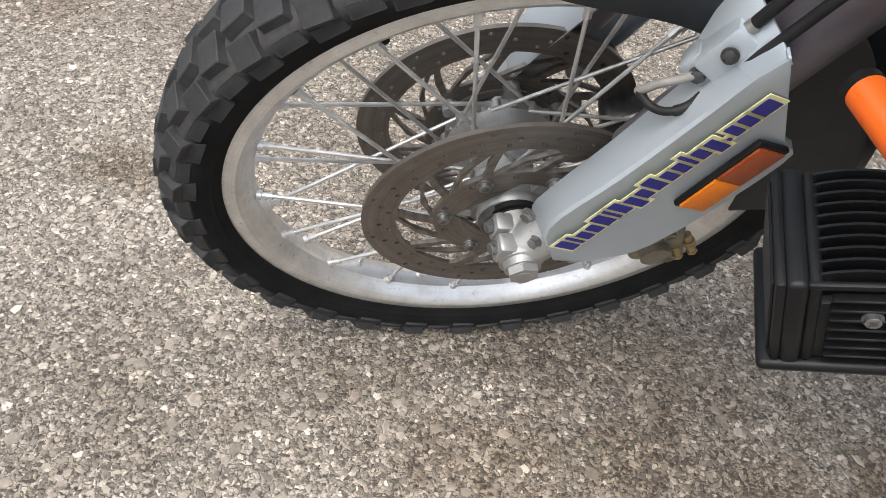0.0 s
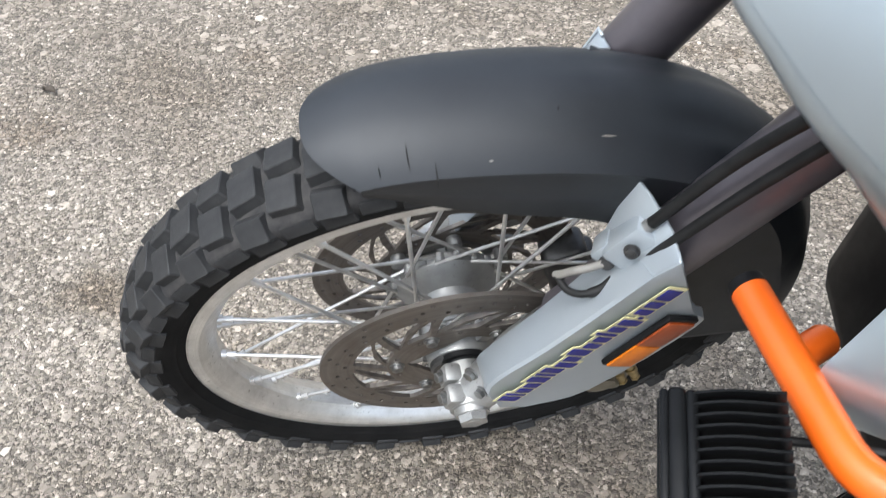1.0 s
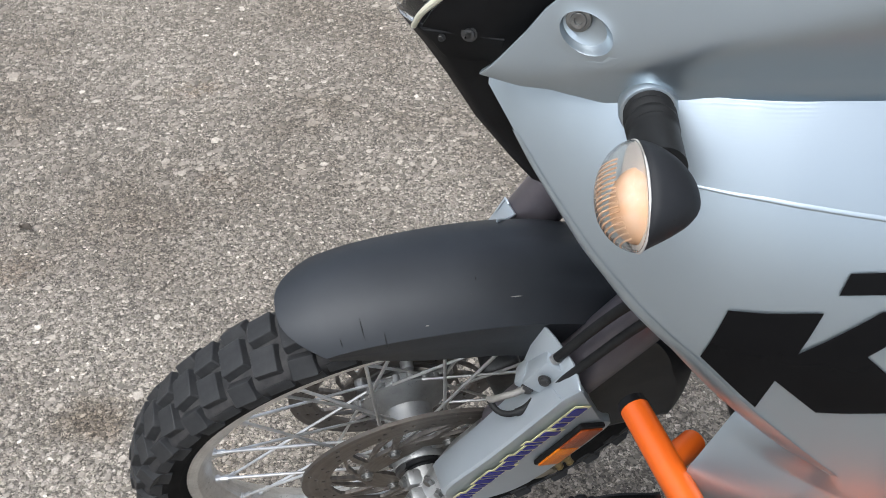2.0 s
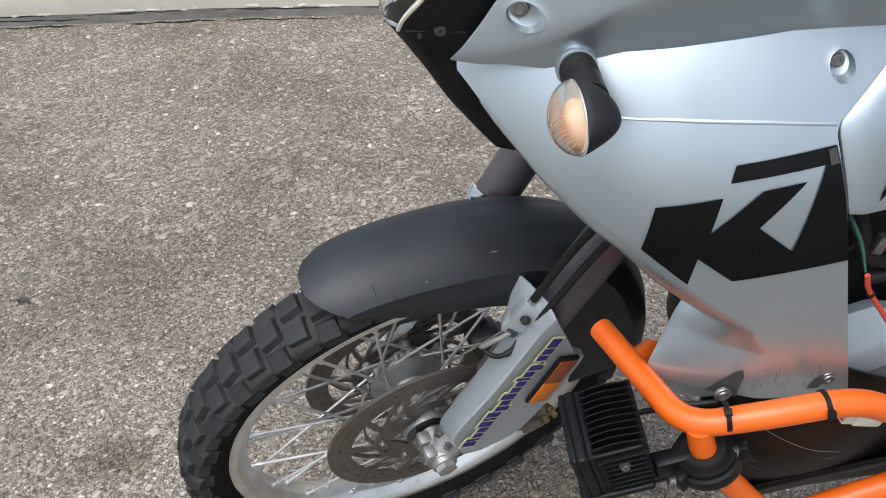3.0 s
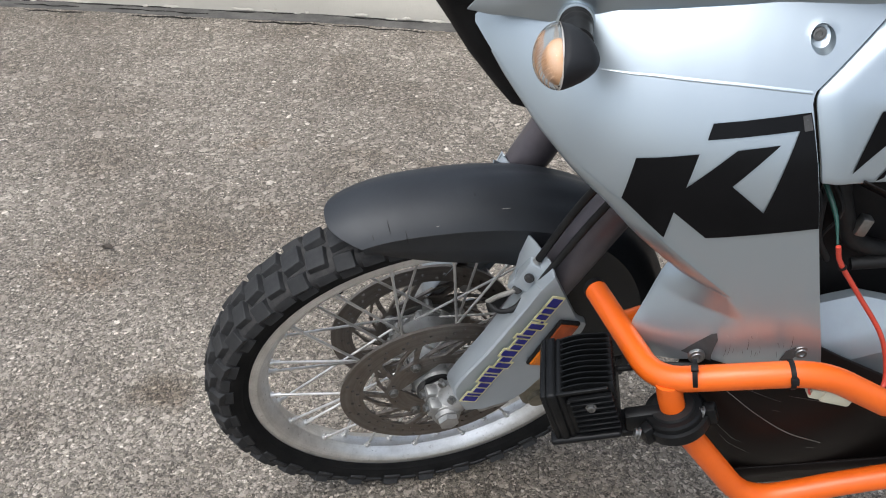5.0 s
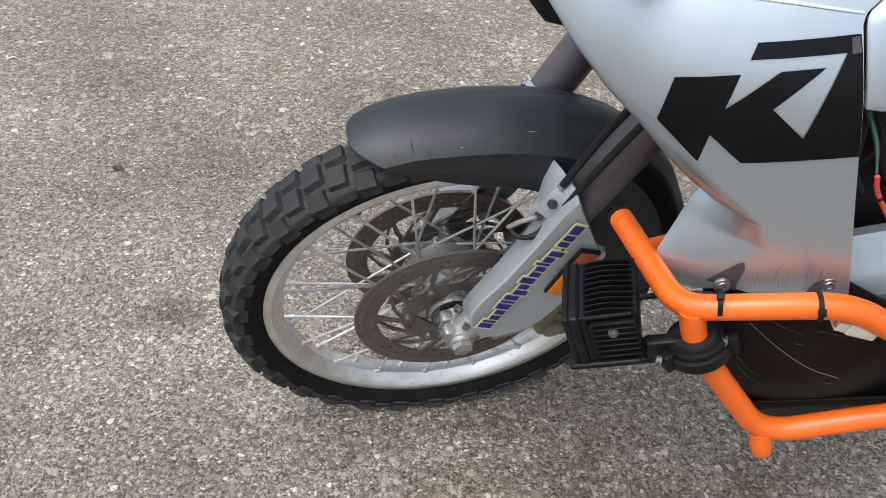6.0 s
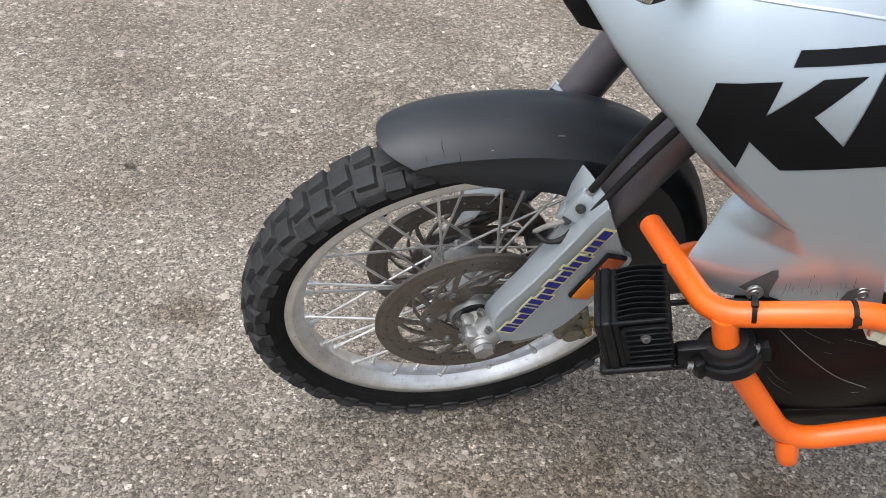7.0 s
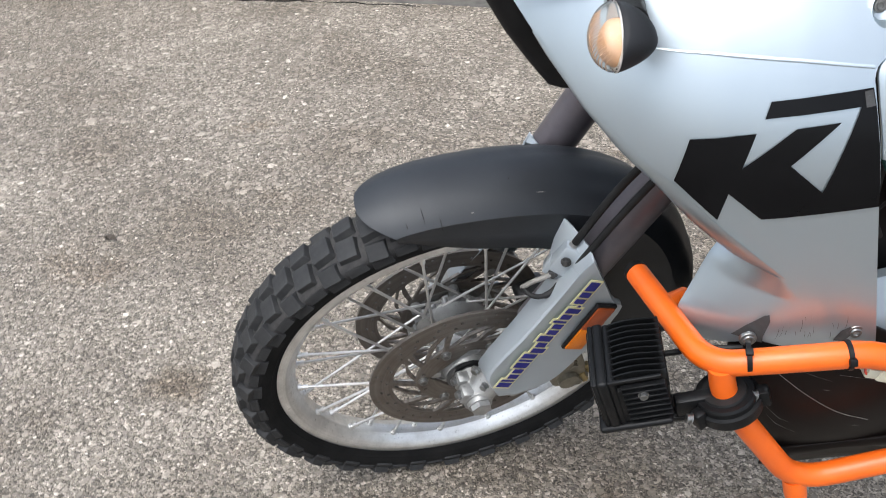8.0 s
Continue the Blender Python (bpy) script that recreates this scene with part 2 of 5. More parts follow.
def stain_shade_patch(n, x, y, sx, sy):
    """A ragged brown ground patch: a stain, or dirt with painted-in shade."""
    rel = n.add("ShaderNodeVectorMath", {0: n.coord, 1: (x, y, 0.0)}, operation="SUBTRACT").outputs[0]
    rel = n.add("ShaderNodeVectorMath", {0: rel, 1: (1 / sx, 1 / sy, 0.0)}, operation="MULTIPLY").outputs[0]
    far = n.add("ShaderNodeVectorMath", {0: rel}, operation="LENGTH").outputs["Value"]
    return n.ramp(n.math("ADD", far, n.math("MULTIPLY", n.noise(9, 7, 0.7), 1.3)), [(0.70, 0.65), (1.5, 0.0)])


def ground_material():
    """Worn chip-seal: stones set in bitumen and grit, with faded and stained patches and painted shade by the bike."""
    n = Nodes("chip_seal")
    warp = n.add("ShaderNodeVectorMath", {0: n.coord}, operation="ADD")
    wob = n.add("ShaderNodeTexNoise", {"Vector": n.coord, "Scale": 130.0, "Detail": 3.0})
    small = n.add("ShaderNodeVectorMath", {0: wob.outputs["Color"]}, operation="SCALE")
    small.inputs["Scale"].default_value = 0.012
    n.link(small.outputs[0], warp.inputs[1])
    v = warp.outputs[0]
    big = n.add("ShaderNodeTexVoronoi", {"Vector": v, "Scale": 140.0})
    edge = n.add("ShaderNodeTexVoronoi", {"Vector": v, "Scale": 140.0}, feature="DISTANCE_TO_EDGE").outputs[0]
    fine = n.add("ShaderNodeTexVoronoi", {"Vector": v, "Scale": 290.0})
    pick = n.add("ShaderNodeSeparateColor", {0: big.outputs["Color"]})
    pick2 = n.add("ShaderNodeSeparateColor", {0: fine.outputs["Color"]})
    stone = n.ramp(pick.outputs[0], [(0.0, (0.09, 0.081, 0.072)), (0.3, (0.18, 0.163, 0.146)), (0.62, (0.265, 0.24, 0.215)), (0.86, (0.36, 0.325, 0.288)), (1.0, (0.52, 0.48, 0.435))])
    grit = n.ramp(pick2.outputs[0], [(0.0, (0.045, 0.040, 0.034)), (0.5, (0.13, 0.118, 0.10)), (1.0, (0.30, 0.275, 0.235))])
    sunk = n.math("LESS_THAN", pick.outputs[1], 0.45)
    rim = n.ramp(edge, [(0.03, 0.0), (0.13, 1.0)])
    cover = n.math("MULTIPLY", rim, n.math("SUBTRACT", 1.0, sunk))
    col = n.mix(cover, grit, stone)
    col = n.mix(1.0, col, n.ramp(n.noise(230, 6, 0.75), [(0.32, 0.55), (0.5, 1.0), (0.68, 1.45)]), "MULTIPLY")
    col = n.mix(1.0, col, n.ramp(n.noise(75, 5, 0.7), [(0.34, 0.66), (0.5, 1.0), (0.66, 1.36)]), "MULTIPLY")
    patch = n.noise(1.7, 6, 0.62)
    col = n.mix(1.0, col, n.ramp(patch, [(0.30, (0.66, 0.61, 0.55)), (0.47, (0.95, 0.93, 0.91)), (0.62, (1.22, 1.21, 1.20))]), "MULTIPLY")
    stain = n.ramp(n.noise(2.6, 3, 0.5), [(0.60, 0.0), (0.72, 0.55)])
    col = n.mix(stain, col, n.mix(1.0, col, (0.60, 0.48, 0.36), "MULTIPLY"))
    # a small stain, then wide brown dirt with shade before the bike painted in
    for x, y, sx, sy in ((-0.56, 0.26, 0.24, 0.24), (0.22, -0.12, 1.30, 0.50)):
        col = n.mix(stain_shade_patch(n, x, y, sx, sy), col, n.mix(1.0, col, (0.38, 0.31, 0.225), "MULTIPLY"))
    col = n.mix(1.0, col, (1.11, 1.08, 1.025), "MULTIPLY")
    n.set(Base_Color=col, Roughness=0.88)
    hgt = n.math("ADD", n.math("MULTIPLY", cover, n.math("SUBTRACT", 1.0, big.outputs["Distance"])), n.math("MULTIPLY", fine.outputs["Distance"], -0.35))
    n.bump(hgt, 0.9, 0.004)
    return n.mat


def stone_material():
    n = Nodes("chip_stone")
    rnd = n.add("ShaderNodeNewGeometry").outputs["Random Per Island"]
    col = n.ramp(rnd, [(0.0, (0.115, 0.104, 0.091)), (0.2, (0.18, 0.163, 0.143)), (0.55, (0.262, 0.238, 0.210)), (0.82, (0.345, 0.313, 0.277)), (0.97, (0.44, 0.403, 0.360)), (1.0, (0.68, 0.64, 0.59))])
    col = n.mix(1.0, col, n.ramp(n.noise(1.7, 6, 0.62), [(0.30, (0.68, 0.63, 0.57)), (0.47, (0.95, 0.93, 0.91)), (0.62, (1.18, 1.17, 1.16))]), "MULTIPLY")
    # the chips carry both: the stain, and dirt darkened for shade by the bike
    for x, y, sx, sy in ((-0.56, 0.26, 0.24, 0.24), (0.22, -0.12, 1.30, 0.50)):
        col = n.mix(stain_shade_patch(n, x, y, sx, sy), col, n.mix(1.0, col, (0.44, 0.37, 0.28), "MULTIPLY"))
    col = n.mix(1.0, col, n.ramp(n.noise(75, 5, 0.7), [(0.34, 0.74), (0.5, 1.0), (0.66, 1.26)]), "MULTIPLY")
    mott = n.noise(330, 5, 0.7)
    col = n.mix(n.ramp(mott, [(0.35, 0.0), (0.7, 0.45)]), col, (0.13, 0.117, 0.10))
    n.set(Base_Color=n.mix(1.0, col, (1.11, 1.08, 1.025), "MULTIPLY"), Roughness=0.85)
    n.bump(mott, 0.35, 0.0008)
    return n.mat


M_GROUND, M_STONE = ground_material(), stone_material()


# ---- mesh helpers ----
def finish(bm, name, material, angle=38):
    bmesh.ops.recalc_face_normals(bm, faces=bm.faces)
    me = bpy.data.meshes.new(name)
    bm.to_mesh(me)
    bm.free()
    me.materials.append(material)
    me.polygons.foreach_set("use_smooth", [True] * len(me.polygons))
    me.set_sharp_from_angle(angle=radians(angle))
    return me


def part(name, bm, material, parent, label="", m=None, angle=38, bevel=0.0, solid=0.0):
    """Links a bmesh, or a finished mesh, as one object under a thing or a part."""
    ob = new(name, finish(bm, name, material, angle) if isinstance(bm, bmesh.types.BMesh) else bm)
    ob.parent = parent
    if m is not None:
        ob.matrix_basis = m
    if solid:
        mod = ob.modifiers.new("thickness", "SOLIDIFY")
        mod.thickness, mod.offset = solid, -1
    if bevel:
        mod = ob.modifiers.new("edge", "BEVEL")
        mod.width, mod.segments, mod.limit_method, mod.angle_limit = bevel, 2, "ANGLE", radians(40)
    return tagged(ob, label)


def lathe(bm, profile, seg=64, closed=False, y0=0.0):
    """Turns (radius, y) round the y axis."""
    rings = []
    for r, y in profile:
        if r < 1e-6:
            rings.append([bm.verts.new((0, y + y0, 0))] * seg)
        else:
            rings.append([bm.verts.new((r * math.cos(2 * math.pi * k / seg), y + y0, r * math.sin(2 * math.pi * k / seg))) for k in range(seg)])
    pairs = list(zip(rings, rings[1:])) + ([(rings[-1], rings[0])] if closed else [])
    for a, b in pairs:
        for k in range(seg):
            corners = []
            for v in (a[k], a[(k + 1) % seg], b[(k + 1) % seg], b[k]):
                if v not in corners:
                    corners.append(v)
            if len(corners) > 2:
                bm.faces.new(corners)
    return bm


def smooth_path(points, steps=8):
    """A Catmull-Rom line through the points."""
    p = [Vector(q) for q in points]
    p = [2 * p[0] - p[1], *p, 2 * p[-1] - p[-2]]
    out = []
    for a, b, c, d in zip(p, p[1:], p[2:], p[3:]):
        for k in range(steps):
            t = k / steps
            out.append(0.5 * (2 * b + (c - a) * t + (2 * a - 5 * b + 4 * c - d) * t * t + (3 * b - a - 3 * c + d) * t ** 3))
    return out + [p[-2]]


def bent_path(points, radius, steps=7):
    """A line through the corners with each corner rounded."""
    p = [Vector(q) for q in points]
    out = [p[0]]
    for a, b, c in zip(p, p[1:], p[2:]):
        r = min(radius, (a - b).length * 0.48, (c - b).length * 0.48)
        s, e = b + (a - b).normalized() * r, b + (c - b).normalized() * r
        out += [s.lerp(b, k / steps).lerp(b.lerp(e, k / steps), k / steps) for k in range(steps + 1)]
    return out + [p[-1]]


def tube(bm, path, radius, seg=14, caps=True, squash=1.0):
    """Sweeps a round section along a path; radius may be a list."""
    path = [Vector(q) for q in path]
    side = None
    rings = []
    for k, q in enumerate(path):
        way = (path[min(k + 1, len(path) - 1)] - path[max(k - 1, 0)]).normalized()
        if side is None:
            side = way.orthogonal().normalized()
        side = (side - way * side.dot(way)).normalized()
        other = way.cross(side)
        r = radius[k] if isinstance(radius, (list, tuple)) else radius
        rings.append([bm.verts.new(q + r * (math.cos(a) * side + squash * math.sin(a) * other)) for a in (2 * math.pi * j / seg for j in range(seg))])
    for a, b in zip(rings, rings[1:]):
        for j in range(seg):
            bm.faces.new((a[j], a[(j + 1) % seg], b[(j + 1) % seg], b[j]))
    if caps:
        bm.faces.new(rings[0][::-1])
        bm.faces.new(rings[-1])
    return bm


def rod(bm, a, b, r0, r1=None, seg=14):
    return tube(bm, [a, b], [r0, r0 if r1 is None else r1], seg)


def box(bm, size, at=(0, 0, 0), turn=None, bevel=0.0, segments=2):
    got = bmesh.ops.create_cube(bm, size=1.0)["verts"]
    m = Matrix.Translation(at) @ (turn or Matrix()) @ Matrix.Diagonal((*size, 1))
    bmesh.ops.transform(bm, matrix=m, verts=got)
    if bevel:
        edges = list({e for v in got for e in v.link_edges})
        bmesh.ops.bevel(bm, geom=edges, offset=bevel, segments=segments, affect="EDGES", profile=0.5)
    return bm


def hexbolt(bm, at, way, r=0.006, h=0.005, washer=1.35):
    """A socket-head bolt on a washer."""
    at, way = Vector(at), Vector(way).normalized()
    rod(bm, at, at + way * h * 0.3, r * washer, seg=18)
    tube(bm, [at + way * h * 0.3, at + way * h * 0.95, at + way * h, at + way * h, at + way * h * 0.55], [r, r, r * 0.92, r * 0.55, r * 0.5], 6 if washer < 1.3 else 14)
    return bm


def plate(bm, outer, holes, y0, y1):
    """A flat plate in the x-z plane with holes through it, from y0 to y1."""
    points, edges = [], []
    for loop in (outer, *holes):
        base = len(points)
        points += [Vector(q) for q in loop]
        edges += [(base + k, base + (k + 1) % len(loop)) for k in range(len(loop))]
    flat, _, tris, _, _, _ = geometry.delaunay_2d_cdt(points, edges, [], 0, 1e-7)

    def inside(loop, x, z):
        odd = False
        for (ax, az), (bx, bz) in zip(loop, loop[1:] + loop[:1]):
            if (az > z) != (bz > z) and x < ax + (z - az) * (bx - ax) / (bz - az):
                odd = not odd
        return odd

    kept = []
    for tri in tris:
        cx, cz = sum(flat[k][0] for k in tri) / 3, sum(flat[k][1] for k in tri) / 3
        if inside(outer, cx, cz) and not any(inside(loop, cx, cz) for loop in holes if abs(loop[0][0] - cx) + abs(loop[0][1] - cz) < 0.11):
            kept.append(tri)
    tris = kept
    vs = [bm.verts.new((x, y0, z)) for x, z in flat]
    faces = [bm.faces.new([vs[k] for k in tri]) for tri in tris]
    ext = bmesh.ops.extrude_face_region(bm, geom=faces, use_keep_orig=True)
    bmesh.ops.translate(bm, vec=(0, y1 - y0, 0), verts=[v for v in ext["geom"] if isinstance(v, bmesh.types.BMVert)])
    return bm


def ring_points(r, seg, start=0.0, cx=0.0, cz=0.0):
    return [(cx + r * math.cos(start + 2 * math.pi * k / seg), cz + r * math.sin(start + 2 * math.pi * k / seg)) for k in range(seg)]


def grid(bm, rows):
    """A sheet through rows of points."""
    vs = [[bm.verts.new(p) for p in row] for row in rows]
    for a, b in zip(vs, vs[1:]):
        for j in range(len(a) - 1):
            bm.faces.new((a[j], a[j + 1], b[j + 1], b[j]))
    return bm


def table_of(x, xs, ys):
    return float(np.interp(x, xs, ys))


# ---- the yard: ground, kerb and wall ----
def kerb_line(x):
    """The foot of the kerb, which bends where the wall turns."""
    return table_of(x, [-60, -1.6, -1.1, -0.6, -0.1, 0.3, 60], [9.0, 2.76, 2.70, 2.66, 2.58, 2.50, -7.0])


def build_ground():
    bm = bmesh.new()
    xs = [-400, -60, -6, -2, 0, 2, 6, 60, 400]
    ys = [-400, -60, -6, -2, 0, 2, 6, 60, 400]
    grid(bm, [[(x, y, 0) for x in xs] for y in ys])
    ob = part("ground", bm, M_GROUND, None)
    return tagged(ob, "worn grey chip-seal pavement with embedded pebbles", "ground", kind="structure")


def build_stones():
    """Loose-looking chips that stand proud of the seal, as one joined scatter."""
    rng = np.random.default_rng(5)
    n_near, n_far = 50000, 30000
    x = np.r_[rng.uniform(-1.5, 1.1, n_near), rng.uniform(-2.6, 1.3, n_far)]
    y = np.r_[rng.uniform(-0.55, 0.95, n_near), rng.uniform(0.95, 2.55, n_far)]
    r = np.clip(rng.lognormal(-5.86, 0.46, len(x)), 0.0012, 0.0115)
    r[n_near:] *= 1.9
    seg = 5
    ang = np.linspace(0, 2 * np.pi, seg, endpoint=False)[None] + rng.uniform(0, 6.28, (len(x), 1))
    stretch, turn = rng.uniform(0.45, 0.95, (len(x), 1)), rng.uniform(0, 3.14, (len(x), 1))
    wob = rng.uniform(0.66, 1.26, (len(x), seg))

    def ring(scale, z):
        u, v = np.cos(ang) * wob * scale, np.sin(ang) * wob * scale * stretch
        return np.stack([x[:, None] + r[:, None] * (u * np.cos(turn) - v * np.sin(turn)), y[:, None] + r[:, None] * (u * np.sin(turn) + v * np.cos(turn)), np.broadcast_to(z, u.shape)], -1)

    high = r[:, None] * rng.uniform(0.06, 0.26, (len(x), 1))
    tilt = 1 + 0.35 * np.cos(ang - turn)
    verts = np.concatenate([ring(1.0, -0.001 + 0 * high), ring(0.93, high * 0.6 * tilt), ring(0.55, high * tilt)], 1).reshape(-1, 3)
    faces = []
    for k in range(seg):
        a, b = k, (k + 1) % seg
        faces += [(a, b, seg + b, seg + a), (seg + a, seg + b, 2 * seg + b, 2 * seg + a)]
    quads = (np.array(faces)[None] + (3 * seg * np.arange(len(x)))[:, None, None]).reshape(-1, 4)
    caps = (np.arange(2 * seg, 3 * seg)[None] + (3 * seg * np.arange(len(x)))[:, None])
    me = bpy.data.meshes.new("gravel")
    me.from_pydata(verts.tolist(), [], quads.tolist() + caps.tolist())
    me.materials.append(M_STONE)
    ob = new("gravel", me)
    return tagged(ob, "small grey and tan stone chips set in the pavement", "gravel", kind="stuff")


def strip(name, profile, material, label):
    """A long run of kerb or wall: a (depth, height) profile along the kerb line."""
    bm = bmesh.new()
    xs = [-60, -12, -5] + [-3.4 + 0.1 * k for k in range(50)] + [4, 12, 60]
    grid(bm, [[(x, kerb_line(x) + d, z) for d, z in profile] for x in xs])
    ob = part(name, bm, material, None, bevel=0.004)
    return tagged(ob, label, name.split("_")[0], kind="structure")


def build_edge_of_yard():
    rng = random.Random(3)
    strip("joint", [(-0.095, -0.01), (-0.085, 0.003), (0.0, 0.006), (0.03, 0.006), (0.03, -0.02)], M_TAR, "dark tar joint at the foot of the kerb")
    bm = bmesh.new()
    for offset in (-0.006, -0.055, -0.115):
        x = -2.7
        while x < 0.9:
            w = rng.uniform(0.15, 0.5)
            if offset > -0.05 or rng.random() < 0.6:
                pts = [(x + w * k / 9, kerb_line(x + w * k / 9) + offset + rng.uniform(-0.012, 0.006), 0.0066 if offset > -0.1 else 0.002) for k in range(10)]
                tube(bm, pts, [0.001] + [rng.uniform(0.001, 0.005) for _ in range(8)] + [0.001], 5, squash=0.25)
            x += w + rng.uniform(0.02, 0.3)
    tagged(part("tar_cracks", bm, M_CRACK, None), "dark open cracks along the kerb joint", "crack", kind="stuff")
    strip("kerb", [(0.0, -0.05), (0.012, 0.028), (0.016, 0.100), (0.024, 0.110), (0.10, 0.114), (0.40, 0.114), (0.40, -0.05)], M_CONCRETE, "pale concrete kerb at the foot of the wall")
    strip("ledge", [(0.024, 0.108), (0.026, 0.1165), (0.135, 0.122), (0.135, 0.108)], M_LEDGE, "dirty weathered ledge on top of the kerb")
    strip("wall_north", [(0.135, 0.10), (0.135, 1.25), (0.16, 1.27), (0.36, 1.27), (0.38, 1.25), (0.38, 0.10)], M_WALL, "pale weathered concrete wall")
    bm = bmesh.new()
    x = -2.6
    while x < 0.9:
        w = rng.uniform(0.02, 0.13)
        if rng.random() < 0.7:
            top = rng.uniform(0.006, 0.018)
            pts = [(x + w * k / 7, kerb_line(x + w * k / 7) - 0.006 * rng.random(), top + 0.005 * rng.random()) for k in range(8)]
            tube(bm, pts, [0.001] + [rng.uniform(0.004, 0.007) for _ in range(6)] + [0.001], 6, squash=0.5)
        x += w + rng.uniform(0.0, 0.10)
    ob = part("mortar_flakes", bm, M_CONCRETE, None)
    tagged(ob, "broken pale mortar flakes along the kerb joint", "mortar", kind="stuff")


def build_leaf(at, turn, size):
    bm = bmesh.new()
    rows = []
    for i in range(7):
        u = i / 6
        w = size * 0.28 * math.sin(math.pi * u) ** 0.7
        rows.append([(size * (u - 0.5), w * v, 0.004 + 0.010 * abs(v) * u + 0.005 * math.sin(5 * u)) for v in (-1, -0.5, 0, 0.5, 1)])
    grid(bm, rows)
    tube(bm, smooth_path([(size * 0.5, 0, 0.005), (size * 0.8, size * 0.1, 0.006), (size * 1.05, size * 0.05, 0.003)], 4), 0.0012, 6)
    ob = part("dry_leaf", bm, M_LEAF, None, m=pose(*at, 0, 0, turn), solid=0.0008)
    return tagged(ob, "curled dark brown dry leaf lying on the pavement", "leaf")


build_ground()
build_edge_of_yard()
build_leaf((-0.866, 0.777, 0.003), 160, 0.035)

# ---- the motorcycle ----
bike = tagged(new("motorcycle"), "silver and black adventure motorcycle with orange crash bars", "motorcycle")
WHEEL = pose(-0.0005, 0.009, 0.330, 15.0, 0, 14.37)
FORK = pose(0, 0, 0.341, 15.33, 0, 16.03)
BODY = pose(0, 0, 0, 6.5, 0, 0)


def tyre_profile():
    """Half section of the carcass as (radius, y)."""
    half = [(0.268, 0.0215), (0.2825, 0.0255), (0.2845, 0.0285), (0.2885, 0.0300), (0.2915, 0.0345), (0.2950, 0.0352), (0.2970, 0.0370), (0.305, 0.0388), (0.314, 0.0398), (0.3215, 0.0388), (0.327, 0.0352), (0.3315, 0.027), (0.3345, 0.015), (0.335, 0.0)]
    return [(r, -y) for r, y in half] + [(r, y) for r, y in half[-2::-1]]


def tread_block(length, width, height, curve, taper=0.95):
    """A rubber block on a flared foot: x along the circumference, y across, z out; its corners are worn off."""
    bm = bmesh.new()
    rows = []
    c = 0.10
    outline = [(-1, -1 + c), (-1 + c, -1), (1 - c, -1), (1, -1 + c), (1, 1 - c), (1 - c, 1), (-1 + c, 1), (-1, 1 - c)]
    for z, s in ((-0.004, 1.10), (0.0008, 1.06), (0.0022, 1.015), (height * 0.90, taper + 0.03), (height, taper - 0.03)):
        rows.append([(sx * length * s / 2, sy * width * s / 2, z - curve * sy * abs(sy)) for sx, sy in outline])
    vs = [[bm.verts.new(p) for p in row] for row in rows]
    for a, b in zip(vs, vs[1:]):
        for j in range(8):
            bm.faces.new((a[j], a[(j + 1) % 8], b[(j + 1) % 8], b[j]))
    bm.faces.new(vs[-1])
    return finish(bm, "tread_block", M_KNOB, 26)


def build_tyre():
    """Rows of two centre blocks alternate with rows of one centre block between two shoulder blocks."""
    tyre = part("tyre", lathe(bmesh.new(), tyre_profile(), 120), M_TYRE, bike, "worn black knobbly off-road tyre", WHEEL)
    pair, middle = tread_block(0.0275, 0.0285, 0.0088, 0.0006), tread_block(0.0285, 0.0330, 0.0088, 0.0012)
    shoulder, lug = tread_block(0.0265, 0.0220, 0.0085, 0.0005), tread_block(0.0270, 0.0120, 0.0022, 0.0002, 0.9)
    rows, rng = 60, random.Random(8)
    for k in range(rows):
        sorts = [(pair, 0.0168, 0.3325, 13, 5), (lug, 0.0380, 0.3170, 74, 0)] if k % 2 else [(middle, 0.0, 0.3345, 0, 5), (shoulder, 0.0318, 0.3262, 44, 4), (lug, 0.0385, 0.3110, 84, 0)]
        for mesh, y, r, bank, skew in sorts:
            for sgn in ((1, -1) if y else (1,)):
                a = 2 * math.pi * k / rows + rng.uniform(-0.002, 0.002)
                sit = Matrix.Translation((0, sgn * y, r)) @ Matrix.Rotation(radians(-sgn * bank), 4, "X") @ Matrix.Rotation(radians(sgn * skew + rng.uniform(-1.5, 1.5)), 4, "Z")
                part("tread_block", mesh, None, tyre, m=Matrix.Rotation(a, 4, "Y") @ sit)
    return tyre


